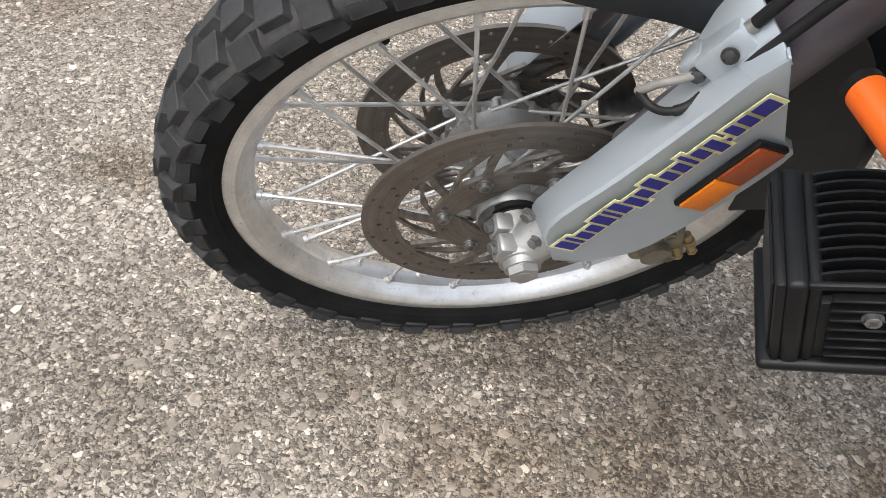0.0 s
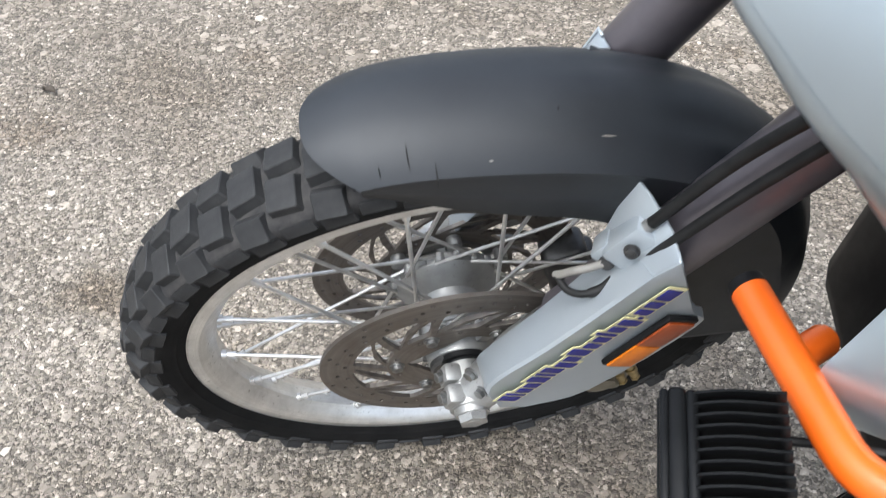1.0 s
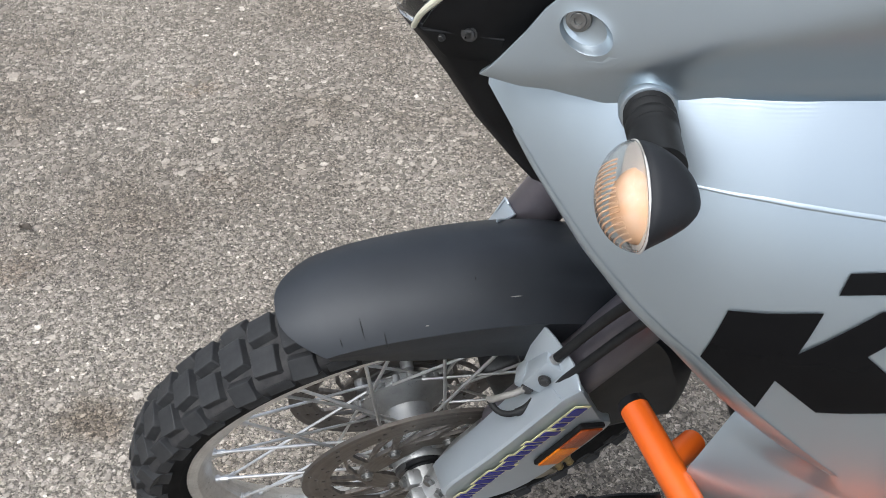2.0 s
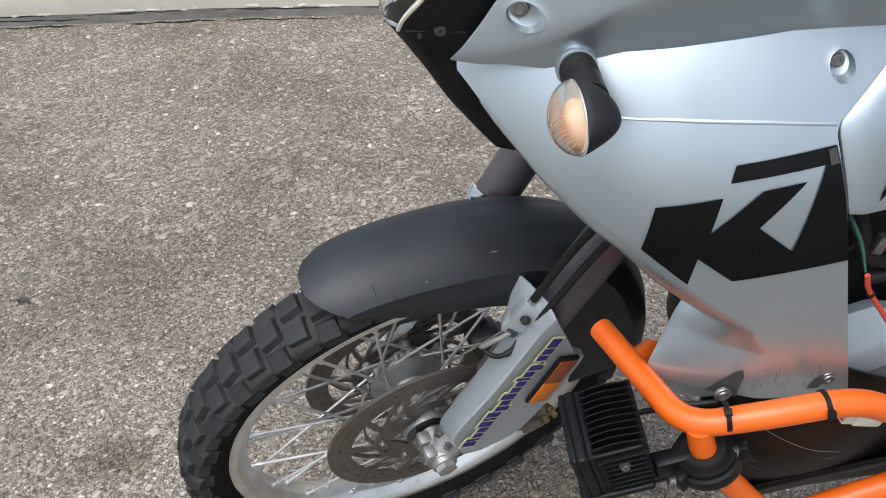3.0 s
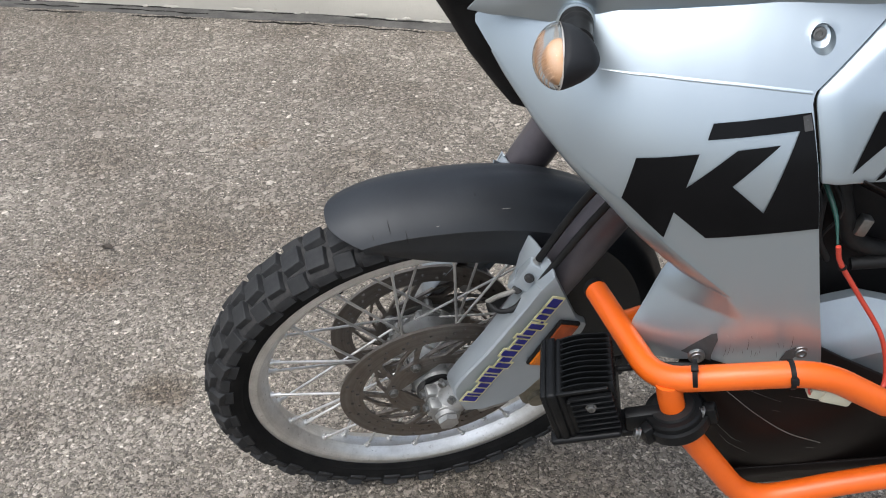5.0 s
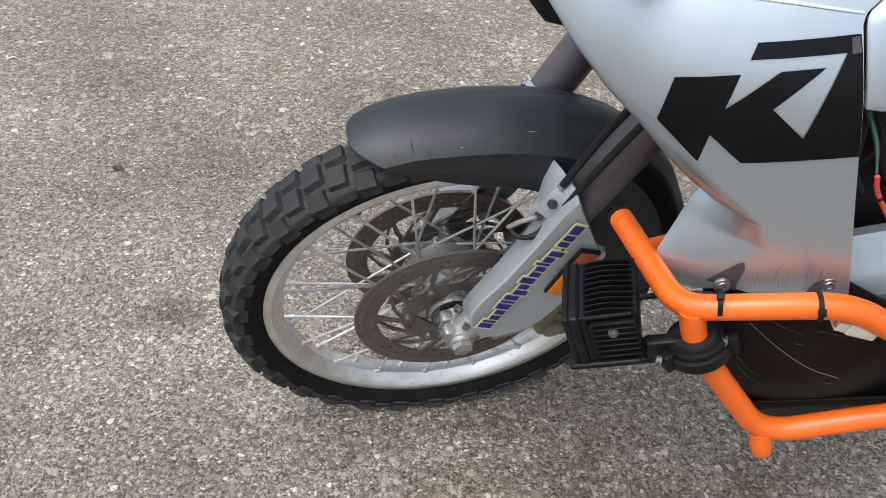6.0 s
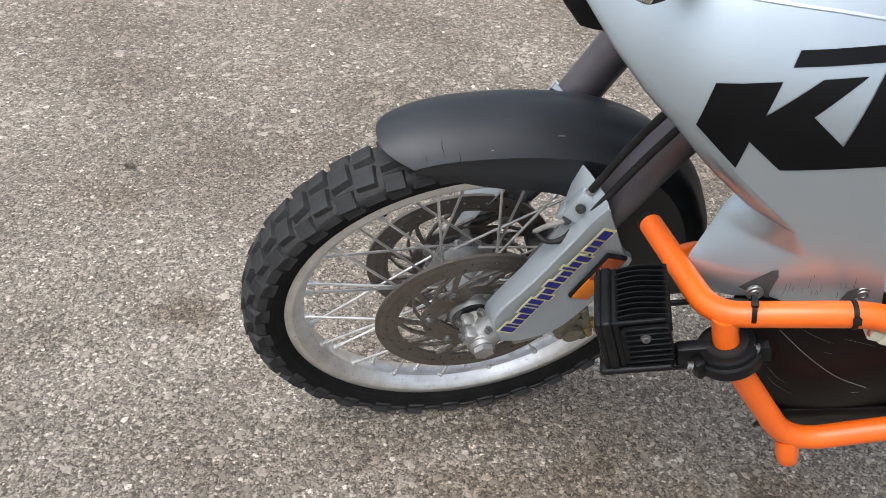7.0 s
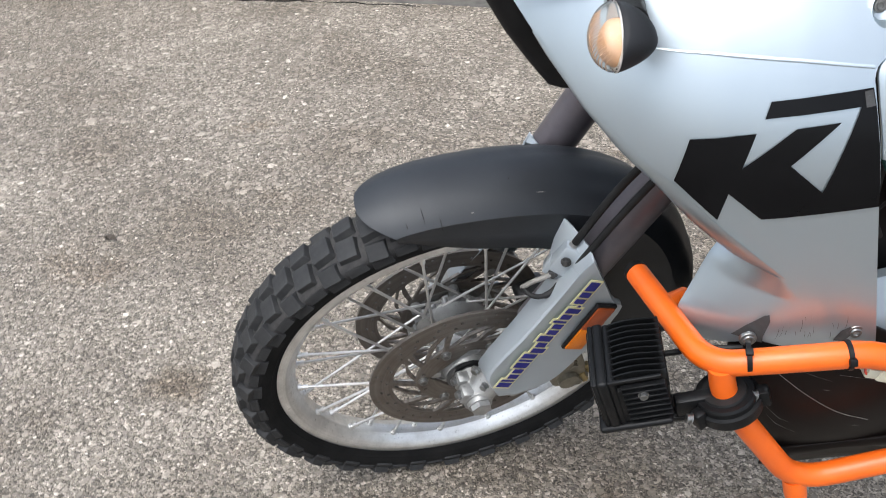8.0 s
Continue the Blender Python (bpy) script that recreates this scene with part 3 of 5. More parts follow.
def build_rim():
    prof = [(0.2777, -0.0265), (0.2770, -0.0235), (0.2660, -0.0220), (0.2620, -0.0190), (0.2560, -0.0100), (0.2550, 0.0), (0.2560, 0.0100), (0.2620, 0.0190), (0.2660, 0.0220), (0.2770, 0.0235), (0.2777, 0.0265),
            (0.2740, 0.0280), (0.2660, 0.0272), (0.2590, 0.0225), (0.2555, 0.0170), (0.2490, 0.0085), (0.2480, 0.0), (0.2490, -0.0085), (0.2555, -0.0170), (0.2590, -0.0225), (0.2660, -0.0272), (0.2740, -0.0280)]
    rim = part("rim", lathe(bmesh.new(), prof, 128, closed=True), M_RIM, bike, "scuffed silver aluminium wheel rim", WHEEL @ Matrix.Diagonal((1.018, 1, 1.018, 1)), angle=28)
    bm = rod(bmesh.new(), (0, 0, 0), (0, 0, 0.012), 0.0040, 0.0031, 8)
    rod(bm, (0, 0, 0.010), (0, 0, 0.0150), 0.0054, 0.0054, 10)
    nipple = finish(bm, "spoke_nipple", M_SPOKE)
    for k in range(36):
        a = radians(10 * k + 4)
        left, lead = k % 2 == 0, (k // 2) % 2 == 0
        y_hub, r_hub = (-0.030, 0.040) if left else (0.046, 0.052)
        b = a + radians(62 if lead else -62)
        y_rim = -0.007 if left else 0.007
        hub_end = Vector((r_hub * math.sin(b), y_hub + (0.004 if lead else -0.004), r_hub * math.cos(b)))
        rim_end = Vector((0.2475 * math.sin(a), y_rim, 0.2475 * math.cos(a)))
        way = (rim_end - hub_end).normalized()
        part("spoke", rod(bmesh.new(), hub_end, rim_end, 0.0021, seg=8), M_SPOKE, rim)
        m = Matrix.Translation(rim_end - way * 0.0130) @ way.to_track_quat("Z", "Y").to_matrix().to_4x4()
        part("spoke_nipple", nipple, None, rim, m=m)
    bm = rod(bmesh.new(), (-0.142, 0.0, 0.205), (-0.134, 0.0, 0.193), 0.0040, 0.0036, 10)
    part("valve_cap", bm, M_BLACK, rim, "black valve cap")
    return rim


def build_hub():
    prof = [(0.0, -0.056), (0.018, -0.056), (0.028, -0.054), (0.034, -0.052), (0.0355, -0.042), (0.044, -0.036), (0.044, -0.024), (0.034, -0.016), (0.031, 0.0), (0.033, 0.022), (0.052, 0.034), (0.058, 0.040), (0.058, 0.052), (0.052, 0.056), (0.045, 0.064), (0.0, 0.066)]
    bm = lathe(bmesh.new(), prof, 48)
    hub = part("hub", bm, M_CAST, bike, "grey cast aluminium wheel hub", WHEEL)
    boss = finish(rod(bmesh.new(), (0, -0.005, 0), (0, 0.005, 0), 0.0062, seg=10), "spoke_boss", M_CAST)
    for k in range(18):
        a = radians(20 * k + 6)
        for y, r in ((0.046, 0.0555), (-0.030, 0.0430)):
            part("spoke_boss", boss, None, hub, m=Matrix.Translation((r * math.sin(a), y, r * math.cos(a))))
    bm = rod(bmesh.new(), (0, -0.006, 0), (0, 0.006, 0), 0.0085, seg=14)
    box(bm, (0.014, 0.012, 0.026), (0, 0, -0.014), None, 0.003)
    lug = finish(bm, "disc_lug", M_CAST)
    for k in range(6):
        for y, turn in ((-0.041, 0.3), (0.057, 0.75)):
            a = math.pi / 2 - (turn + math.pi / 3 * k + radians(45))
            part("disc_lug", lug, None, hub, m=Matrix.Rotation(a, 4, "Y") @ Matrix.Translation((0, y, 0.066)))
    bm = lathe(bmesh.new(), [(0.020, -0.0600), (0.0300, -0.0605), (0.0330, -0.0575), (0.0330, -0.046), (0.020, -0.046)], 40, closed=True)
    part("dust_seal", bm, M_DARKSTEEL, hub, "dark wheel bearing seal")
    return hub


def build_disc(y, turn, outward):
    """A drilled brake disc with its slanted windows; outward: the side that faces away from the wheel."""
    holes = []
    for k in range(24):
        a = turn + 2 * math.pi * k / 24
        for r, da in ((0.1425, 0.0), (0.1325, 0.09), (0.1235, 0.17)):
            if k % 2 == 0 or r < 0.14:
                holes.append(ring_points(0.0027, 8, 0, r * math.cos(a + da), r * math.sin(a + da)))
    for k in range(10):
        a = turn + math.pi / 5 * k
        wide_out = [(0.1160, d) for d in (-13.0, -7, 0, 7, 13.0)] + [(0.1130, 13.4), (0.0970, 7.6), (0.0810, 2.6), (0.0785, 1.2), (0.0785, -1.2), (0.0810, -2.6), (0.0970, -7.6), (0.1130, -13.4)]
        wide_in = [(0.1125, 16.9), (0.1130, 18.0), (0.1125, 19.1), (0.1000, 22.2), (0.0840, 27.6), (0.0800, 27.6), (0.0785, 25.5), (0.0785, 18.0), (0.0785, 10.5), (0.0800, 8.4), (0.0840, 8.4), (0.1000, 13.8)]
        for corners in (wide_out, wide_in):
            holes.append([(r * math.cos(a + radians(d + 620 * (0.116 - r))), r * math.sin(a + radians(d + 620 * (0.116 - r)))) for r, d in corners])
        holes.append(ring_points(0.0030, 8, 0, 0.0700 * math.cos(a + 0.13), 0.0700 * math.sin(a + 0.13)))
    bm = plate(bmesh.new(), ring_points(0.150, 96), [*holes, ring_points(0.058, 48)], y - 0.0024, y + 0.0024)
    disc = part("brake_disc", bm, M_DISC, bike, "rust-tinged drilled steel brake disc", WHEEL, angle=30)
    for k in range(6):
        a = turn + math.pi / 3 * k + radians(45)
        bm = hexbolt(bmesh.new(), (0.068 * math.cos(a), y + outward * 0.0024, 0.068 * math.sin(a)), (0, outward, 0), 0.0062, 0.0060)
        part("disc_bolt", bm, M_BOLT, disc)
    bm = lathe(bmesh.new(), [(0.052, y + outward * -0.0016), (0.0610, y + outward * -0.0016), (0.0610, y + outward * -0.0050), (0.052, y + outward * -0.0050)], 60, closed=True)
    part("disc_carrier", bm, M_SPIDER, disc, "grey inner disc carrier")
    return disc


LEG_SLOPE = 0.455


def leg_point(z, side, dx=0.0, dy=0.0):
    return Vector((0.006 + LEG_SLOPE * z + (0.0144 if side < 0 else 0.0) + dx, 0.009 + side * (0.079 if side < 0 else 0.094) + dy, z))


def build_fork(side):
    label = "dark anodised upside-down fork leg"
    path = [leg_point(z, side) for z in (0.045, 0.10, 0.120, 0.125, 0.130, 0.55)]
    leg = part("fork_leg", tube(bmesh.new(), path, [0.0225, 0.0225, 0.0225, 0.023, 0.0290, 0.0290], 28), M_FORK, bike, label, FORK)
    # foot that holds the axle
    bm = bmesh.new()
    tube(bm, [(0.0, side * y, 0.0) for y in (0.058, 0.080, 0.0802, 0.0812, 0.0814, 0.104)], [0.0225, 0.0225, 0.0212, 0.0212, 0.0235, 0.0225], 32)
    part("axle_clamp", bm, M_CAST, leg, "bare cast axle clamp")
    bm = tube(bmesh.new(), [(0.0, side * 0.090, 0.0), (0.018, 0.009 + side * 0.093, 0.018), leg_point(0.06, side), leg_point(0.11, side)], [0.022, 0.024, 0.0245, 0.0235], 20)
    part("fork_foot", bm, M_CAST, leg, "bare cast fork foot")
    part("axle_spacer", lathe(bmesh.new(), [(0.0, side * 0.048), (0.0245, side * 0.048), (0.0245, side * 0.0535), (0.0205, side * 0.0545), (0.0205, side * 0.060), (0.0, side * 0.060)], 32), M_BLACK, leg, "black axle spacer and seal")
    for y, wide in ((0.0925, 0.022), (0.0695, 0.021)):
        part("pinch_lug", box(bmesh.new(), (0.022, wide, 0.026), (-0.0165, side * y, 0.010), Matrix.Rotation(radians(10), 4, "Y"), 0.005), M_CAST, leg)
    part("caliper_mount", box(bmesh.new(), (0.050, 0.016, 0.030), (0.075, side * 0.088, -0.008), Matrix.Rotation(radians(-15), 4, "Y"), 0.005), M_CAST, leg)
    part("guard_mount", box(bmesh.new(), (0.055, 0.014, 0.026), (0.085, side * 0.080, 0.075), Matrix.Rotation(radians(-25), 4, "Y"), 0.005), M_CAST, leg)
    for y in (0.070, 0.093):
        part("pinch_bolt", hexbolt(bmesh.new(), (-0.0265, side * y, 0.012), (-1, 0.25 * side, 0.2), 0.0060, 0.007, 1.25), M_BOLT, leg)
    for x, y, z in ((-0.008, 0.093, 0.074), (0.008, 0.097, 0.030)):
        part("guard_bolt", hexbolt(bmesh.new(), (x, side * y, z), (-0.75, 0.65 * side, 0.1), 0.0058, 0.007, 1.25), M_BOLT, leg)
    bm = rod(bmesh.new(), (0, side * 0.103, 0), (0, side * 0.1115, 0), 0.0185, 0.0180, seg=32)
    rod(bm, (0, side * 0.111, 0), (0, side * 0.1195, 0), 0.0162, 0.0155, 6)
    lathe(bm, [(0.0, 0), (0.0075, 0), (0.0085, 0.0012)], 20, y0=side * 0.1198)
    part("axle_nut", bm, M_CAST, leg, "silver hexagonal axle nut")
    return leg


def spline(x, xs, ys):
    """A natural cubic through a few knots."""
    n, xs, ys = len(xs), np.array(xs, float), np.array(ys, float)
    h, a, b = np.diff(xs), np.eye(n), np.zeros(n)
    for i in range(1, n - 1):
        a[i, i - 1:i + 2] = h[i - 1], 2 * (h[i - 1] + h[i]), h[i]
        b[i] = 6 * ((ys[i + 1] - ys[i]) / h[i] - (ys[i] - ys[i - 1]) / h[i - 1])
    m = np.linalg.solve(a, b)
    x = min(max(x, xs[0]), xs[-1])
    k = int(np.clip(np.searchsorted(xs, x) - 1, 0, n - 2))
    u, v, w = xs[k + 1] - x, x - xs[k], h[k]
    return float(m[k] * u ** 3 / (6 * w) + m[k + 1] * v ** 3 / (6 * w) + (ys[k] / w - m[k] * w / 6) * u + (ys[k + 1] / w - m[k + 1] * w / 6) * v)


MUD_SHIFT = 0.0105


def mud_section(phi):
    """Crown radius, half width and fall to the side crease at an angle before the top of the wheel."""
    crown = spline(phi, [-60, -35, -15, 5, 18, 34], [0.3836, 0.3913, 0.3783, 0.3680, 0.3720, 0.3640])
    return crown, spline(phi, [-60, -15, 10, 34], [0.0700, 0.0635, 0.0590, 0.0520]), spline(phi, [-60, -15, 10, 34], [0.0489, 0.0276, 0.0205, 0.0300])


def mud_point(phi, s, out=0.0):
    crown, half, fall = mud_section(phi)
    # a shallow trough either side of a raised spine towards the fork
    trough = 0.0035 * math.exp(-((abs(s) - 0.42) / 0.16) ** 2) * min(1.0, max(0.0, (2 - phi) / 22))
    r, a = crown - fall * abs(s) ** 2.4 - trough + out, radians(phi)
    return Vector((-r * math.sin(a), half * s + MUD_SHIFT + out * s * 0.5, r * math.cos(a)))


def build_mudguard():
    """A crowned blade with a rounded front edge; below the side crease hangs an upright skirt."""
    cross = [math.sin(math.pi / 2 * (j / 14 - 1)) for j in range(29)]
    rows = []
    for k in range(131):
        u = 1 - (1 - k / 130) ** 1.5
        row = []
        for s in cross:
            end = 24.3 - 5.4 * abs(s) ** 2.6
            row.append(mud_point(-86 + (end + 86) * u, s))
        for s, at in ((-1, 0), (1, -1)):
            phi = -86 + (18.9 + 86) * u
            crown, half, fall = mud_section(phi)
            rc, a = crown - fall, radians(phi)
            low = min(spline(phi, [-86, -50, -18, 0, 12, 22, 34], [0.228, 0.2420, 0.2837, 0.2893, 0.3141, 0.3465, 0.349]), rc - 0.0005)
            drop = []
            for v in (0.06, 0.5, 1.0):
                r = rc + (low - rc) * v
                drop.append(Vector((-r * math.sin(a), s * (half - 0.0010 - 0.0015 * v * min(1.0, (rc - low) / 0.02)) + MUD_SHIFT, r * math.cos(a))))
            row = drop[::-1] + row if at == 0 else row + drop
        rows.append(row)
    guard = part("front_mudguard", grid(bmesh.new(), rows), M_MUD, bike, "matt dark grey plastic front mudguard", WHEEL, solid=0.003, angle=42)
    for phi, s, size, lie in ((-11.2, -0.64, 0.006, 0), (12.5, -0.74, 0.008, 1), (9.5, -0.95, 0.006, 1), (-5.5, -0.30, 0.0015, 1), (16, -0.86, 0.003, 1), (3, -0.86, 0.002, 0)):
        d_phi, d_s = (math.degrees(size / 0.36), 0.0) if not lie else (0.0, size / 0.05)
        line = [mud_point(phi + d_phi * v, s + d_s * v, 0.0002) for v in (-1, -0.3, 0.4, 1)]
        part("scratch", tube(bmesh.new(), line, [0.0001, 0.0006, 0.0005, 0.0001], 5), M_HOSE if lie else M_TAPE, guard, "small scratch")
    return guard


def build_fork_guard(side):
    """A folded alloy-grey guard: side face, front flange, inward ear."""
    y = side * 0.113
    crease = [(0.024, 0.020), (0.002, 0.084), (0.040, 0.160), (0.075, 0.235), (0.098, 0.285)]
    flange = [(0.012, 0.030), (0.006, 0.062), (0.048, 0.150), (0.082, 0.228), (0.094, 0.262)]
    rear = [(0.050, 0.022), (0.110, 0.050), (0.146, 0.095), (0.172, 0.184), (0.1555, 0.219), (0.110, 0.312)]
    front = smooth_path([(x, y, z) for x, z in crease], 4)
    edge = smooth_path([(x + 0.52 * d, side * (0.070 - d), z - 0.96 * d) for (x, z), d in zip(flange, (0.0, 0.0, 0.004, 0.010, 0.015))], 4)
    back = smooth_path([(x, y + side * 0.004, z) for x, z in (rear[0], rear[1], rear[3], rear[4], rear[5])], 4)
    bm = bmesh.new()
    rows = []
    for a, b, c in zip(edge, front, back):
        row = [a.lerp(b, u) for u in (0, 0.5, 0.93)] + [b.lerp(c, u) for u in (0.03, 0.25, 0.5, 0.75, 0.93)]
        row += [c, c + Vector((0.002, -side * 0.010, 0.0))]
        rows.append(row)
    grid(bm, rows)
    tip = [Vector((0.0935, side * 0.043, 0.3190)), Vector((0.104, side * 0.058, 0.312)), Vector((0.1160, side * 0.084, 0.303)), Vector((0.1125, y + side * 0.003, 0.307))]
    if side > 0:
        tip = [Vector((0.0815, 0.068, 0.3430)), Vector((0.097, 0.076, 0.328)), Vector((0.1150, 0.092, 0.311)), Vector((0.1125, y + 0.003, 0.307))]
    low = [Vector((0.084, side * 0.052, 0.222)), Vector((0.087, side * 0.067, 0.232)), Vector((0.094, side * 0.090, 0.257)), Vector((0.100, y, 0.284))]
    grid(bm, [[a.lerp(b, u) for u in (0, 0.33, 0.66, 1)] for a, b in zip(low, tip)])
    ob = part("fork_guard", bm, M_GUARD, bike, "silver-grey painted fork guard with a racing decal" if side < 0 else "silver-grey painted fork guard", FORK, solid=0.0025, angle=25, bevel=0.0006)
    return ob


def build_guard_details(guard):
    # plain two-colour blocks in place of the lettering
    start, end = Vector((0.0255, 0.0, 0.0530)), Vector((0.1215, 0.0, 0.2710))
    way = (end - start).normalized()
    up = Vector((-way.z, 0, way.x))
    widths = [1.15, 0.6, 1.05, 1.05, 1.2, 0.6, 1.05, 1.05, 1.05, 1.2, 1.05, 1.0, 0.6, 1.05, 1.05, 0.55, 1.0, 1.05, 1.6]
    tops = [1.0, 1.0, 0.74, 0.74, 1.0, 1.0, 1.0, 0.74, 0.74, 1.0, 0.74, 0.74, 1.0, 0.74, 0.74, 0.26, 0.74, 0.74, 0.74]
    lows = [0, 0, 0, 0, 0, 0, 0, -0.24, 0, 0, 0, 0, 0, 0, -0.24, 0, 0, 0, 0]
    unit = (end - start).length / sum(widths)
    turn = Matrix((way, (0, 1, 0), up)).transposed().to_4x4()
    high, at = 0.0235, 0.0
    for w, top, low in zip(widths, tops, lows):
        for name, mat, grow, y in (("decal_edge", M_YELLOW, 0.0040, -0.1180), ("decal_bar", M_BLUE, -0.0036, -0.1190)):
            size = (w * unit + grow, 0.0008, (top - low) * high + grow * (1.1 if grow > 0 else 0.4))
            p = start + way * (at + w / 2) * unit + up * ((top + low - 1) / 2 * high + 0.0025)
            bm = box(bmesh.new(), size, (p.x, y, p.z), turn, 0.0003, 1)
            part(name, bm, mat, guard)
        at += w
    # side reflector in its dark tray
    a, b = Vector((0.1150, 0, 0.1290)), Vector((0.1470, 0, 0.2140))
    along = (b - a).normalized()
    across = Vector((along.z, 0, -along.x))
    turn = Matrix((along, (0, 1, 0), across)).transposed().to_4x4()
    mid = (a + b) / 2
    tray = part("side_reflector", box(bmesh.new(), (0.096, 0.006, 0.033), (mid.x, -0.1200, mid.z), turn, 0.0018), M_BLACK, guard, "black reflector tray")
    p = mid - along * 0.0235
    part("amber_half", box(bmesh.new(), (0.043, 0.003, 0.028), (p.x, -0.1236, p.z), turn, 0.001), M_REFLECT, guard, "bright amber reflector half")
    p = mid + along * 0.0215
    part("dull_half", box(bmesh.new(), (0.045, 0.003, 0.028), (p.x, -0.1236, p.z), turn, 0.001), M_REFLECT_DARK, guard, "brownish amber reflector half")


def build_hose_clamp():
    lean = Matrix.Rotation(radians(24), 4, "Y") @ Matrix.Rotation(radians(-30), 4, "Z")
    bm = box(bmesh.new(), (0.040, 0.032, 0.046), (0.1065, -0.0715, 0.2650), lean, 0.0045)
    box(bm, (0.026, 0.026, 0.022), (0.0905, -0.0640, 0.2450), lean, 0.004)
    block = part("hose_clamp", bm, M_GUARD, bike, "silver-grey hose clamp block on the fork guard", FORK)
    for x, y, z in ((0.0925, -0.0843, 0.2770), (0.0830, -0.0765, 0.2465)):
        part("clamp_bolt", hexbolt(bmesh.new(), (x, y, z), (-0.52, -0.83, 0.2), 0.0052, 0.005, 1.3), M_DARKSTEEL, block)
    runs = ([(0.1040, -0.0725, 0.293), (0.133, -0.086, 0.400), (0.176, -0.112, 0.535), (0.235, -0.09, 0.64)], [(0.1060, -0.090, 0.272), (0.1420, -0.098, 0.372), (0.194, -0.112, 0.510), (0.25, -0.09, 0.62)])
    for k, run in enumerate(runs):
        hose = part("brake_hose", tube(bmesh.new(), smooth_path(run, 10), 0.0046 if k else 0.0050, 12), M_HOSE, bike, "black rubber brake hose along the fork leg", FORK)
        if not k:
            part("hose_end", rod(bmesh.new(), (0.100, -0.070, 0.278), (0.1055, -0.0732, 0.298), 0.0058, 0.0056, 12), M_CAST, hose, "metal hose end")
    upper = smooth_path([(0.0850, -0.076, 0.247), (0.070, -0.078, 0.243), (0.058, -0.076, 0.236), (0.050, -0.073, 0.226), (0.048, -0.069, 0.218)], 8)
    part("brake_pipe", tube(bmesh.new(), upper, 0.0036, 10), M_PIPE, bike, "faded grey brake pipe at the clamp", FORK)
    lower = smooth_path([(0.048, -0.071, 0.220), (0.053, -0.084, 0.220), (0.064, -0.090, 0.220), (0.079, -0.090, 0.224), (0.090, -0.086, 0.235), (0.100, -0.078, 0.250)], 8)
    part("pipe_loop", tube(bmesh.new(), lower, [0.0034] * 20 + [0.0044] * (len(lower) - 20), 10), M_HOSE, bike, "black bent brake pipe", FORK)


def build_caliper(side):
    bm = box(bmesh.new(), (0.052, 0.042, 0.110), (0.148, side * 0.056, 0.005), Matrix.Rotation(radians(-20), 4, "Y"), 0.010, 3)
    box(bm, (0.034, 0.030, 0.090), (0.172, side * 0.062, -0.008), Matrix.Rotation(radians(-20), 4, "Y"), 0.008, 3)
    for k in (-1, 1):
        rod(bm, (0.150 - k * 0.010, side * 0.070, 0.004 + k * 0.028), (0.150 - k * 0.010, side * 0.086, 0.004 + k * 0.028), 0.018, 0.0165, 20)
    cal = part("brake_caliper", bm, M_BRASS if side < 0 else M_DARKSTEEL, bike, "grubby gold-grey brake caliper", FORK @ Matrix.Translation((-0.002, 0, -0.016)))
    for dz in (-0.030, 0.018):
        part("caliper_bolt", hexbolt(bmesh.new(), (0.166 - dz * 0.35, side * 0.076, dz), (0, side, 0), 0.0068, 0.010), M_BRASS, cal)
    for k in (0, 1):
        foot, tip = Vector((0.178 + 0.012 * k, side * 0.070, -0.014 + 0.010 * k)), Vector((0.190 + 0.012 * k, side * 0.078, -0.034 + 0.010 * k))
        bm = rod(bmesh.new(), foot, tip, 0.0052, 0.0048, 14)
        rod(bm, foot.lerp(tip, 0.35), foot.lerp(tip, 0.60), 0.0068, seg=14)
        rod(bm, tip, tip + (tip - foot) * 0.12, 0.0060, seg=6)
        part("pipe_union", bm, M_UNION, cal, "dull brass pipe union")
    return cal


build_tyre()
build_rim()
build_hub()
build_disc(-0.047, 0.3, -1)
build_disc(0.065, 0.75, 1)
for side in (-1, 1):
    build_fork(side)
    guard = build_fork_guard(side)
    if side < 0:
        build_guard_details(guard)
    build_caliper(side)
build_mudguard()
build_hose_clamp()


# ---- bodywork, in the frame of the leaning body ----
def panel_y(x, z):
    """The outer skin of the side panel: how far to the left it stands."""
    y = table_of(x, [-0.1, 0.03, 0.05, 0.10, 0.15, 0.20, 0.27, 0.33, 0.42, 0.70], [0.05, -0.045, -0.066, -0.118, -0.157, -0.184, -0.203, -0.214, -0.223, -0.235])
    for dx in (-0.03, 0.03):
        y += table_of(x + dx, [-0.1, 0.03, 0.05, 0.10, 0.15, 0.20, 0.27, 0.33, 0.42, 0.70], [0.05, -0.045, -0.066, -0.118, -0.157, -0.184, -0.203, -0.214, -0.223, -0.235])
    y, d = y / 3, z - 0.83
    return y + (d * 0.2 + d * d * 2 if d > 0 else d * 0.13)


CUP = (0.3640, 0.9742, 0.0108, 0.0112)
FAIRING_CUP = (0.1050, 1.0040, 0.0150, 0.0122)


def fairing_foot(x):
    return table_of(x, [0.0, 0.045, 0.07, 0.123, 0.171, 0.25, 0.322, 0.39, 0.438, 0.8], [0.955, 0.9548, 0.9540, 0.9632, 0.9755, 0.988, 0.9975, 1.0055, 1.0130, 1.03])


def seam_x(z):
    return table_of(z, [0.63, 0.672, 0.757, 0.822, 0.876, 0.905, 0.928, 0.936, 0.964, 0.992, 1.013, 1.05], [0.432, 0.4223, 0.400, 0.3836, 0.3724, 0.3654, 0.3605, 0.363, 0.3915, 0.4205, 0.438, 0.455])


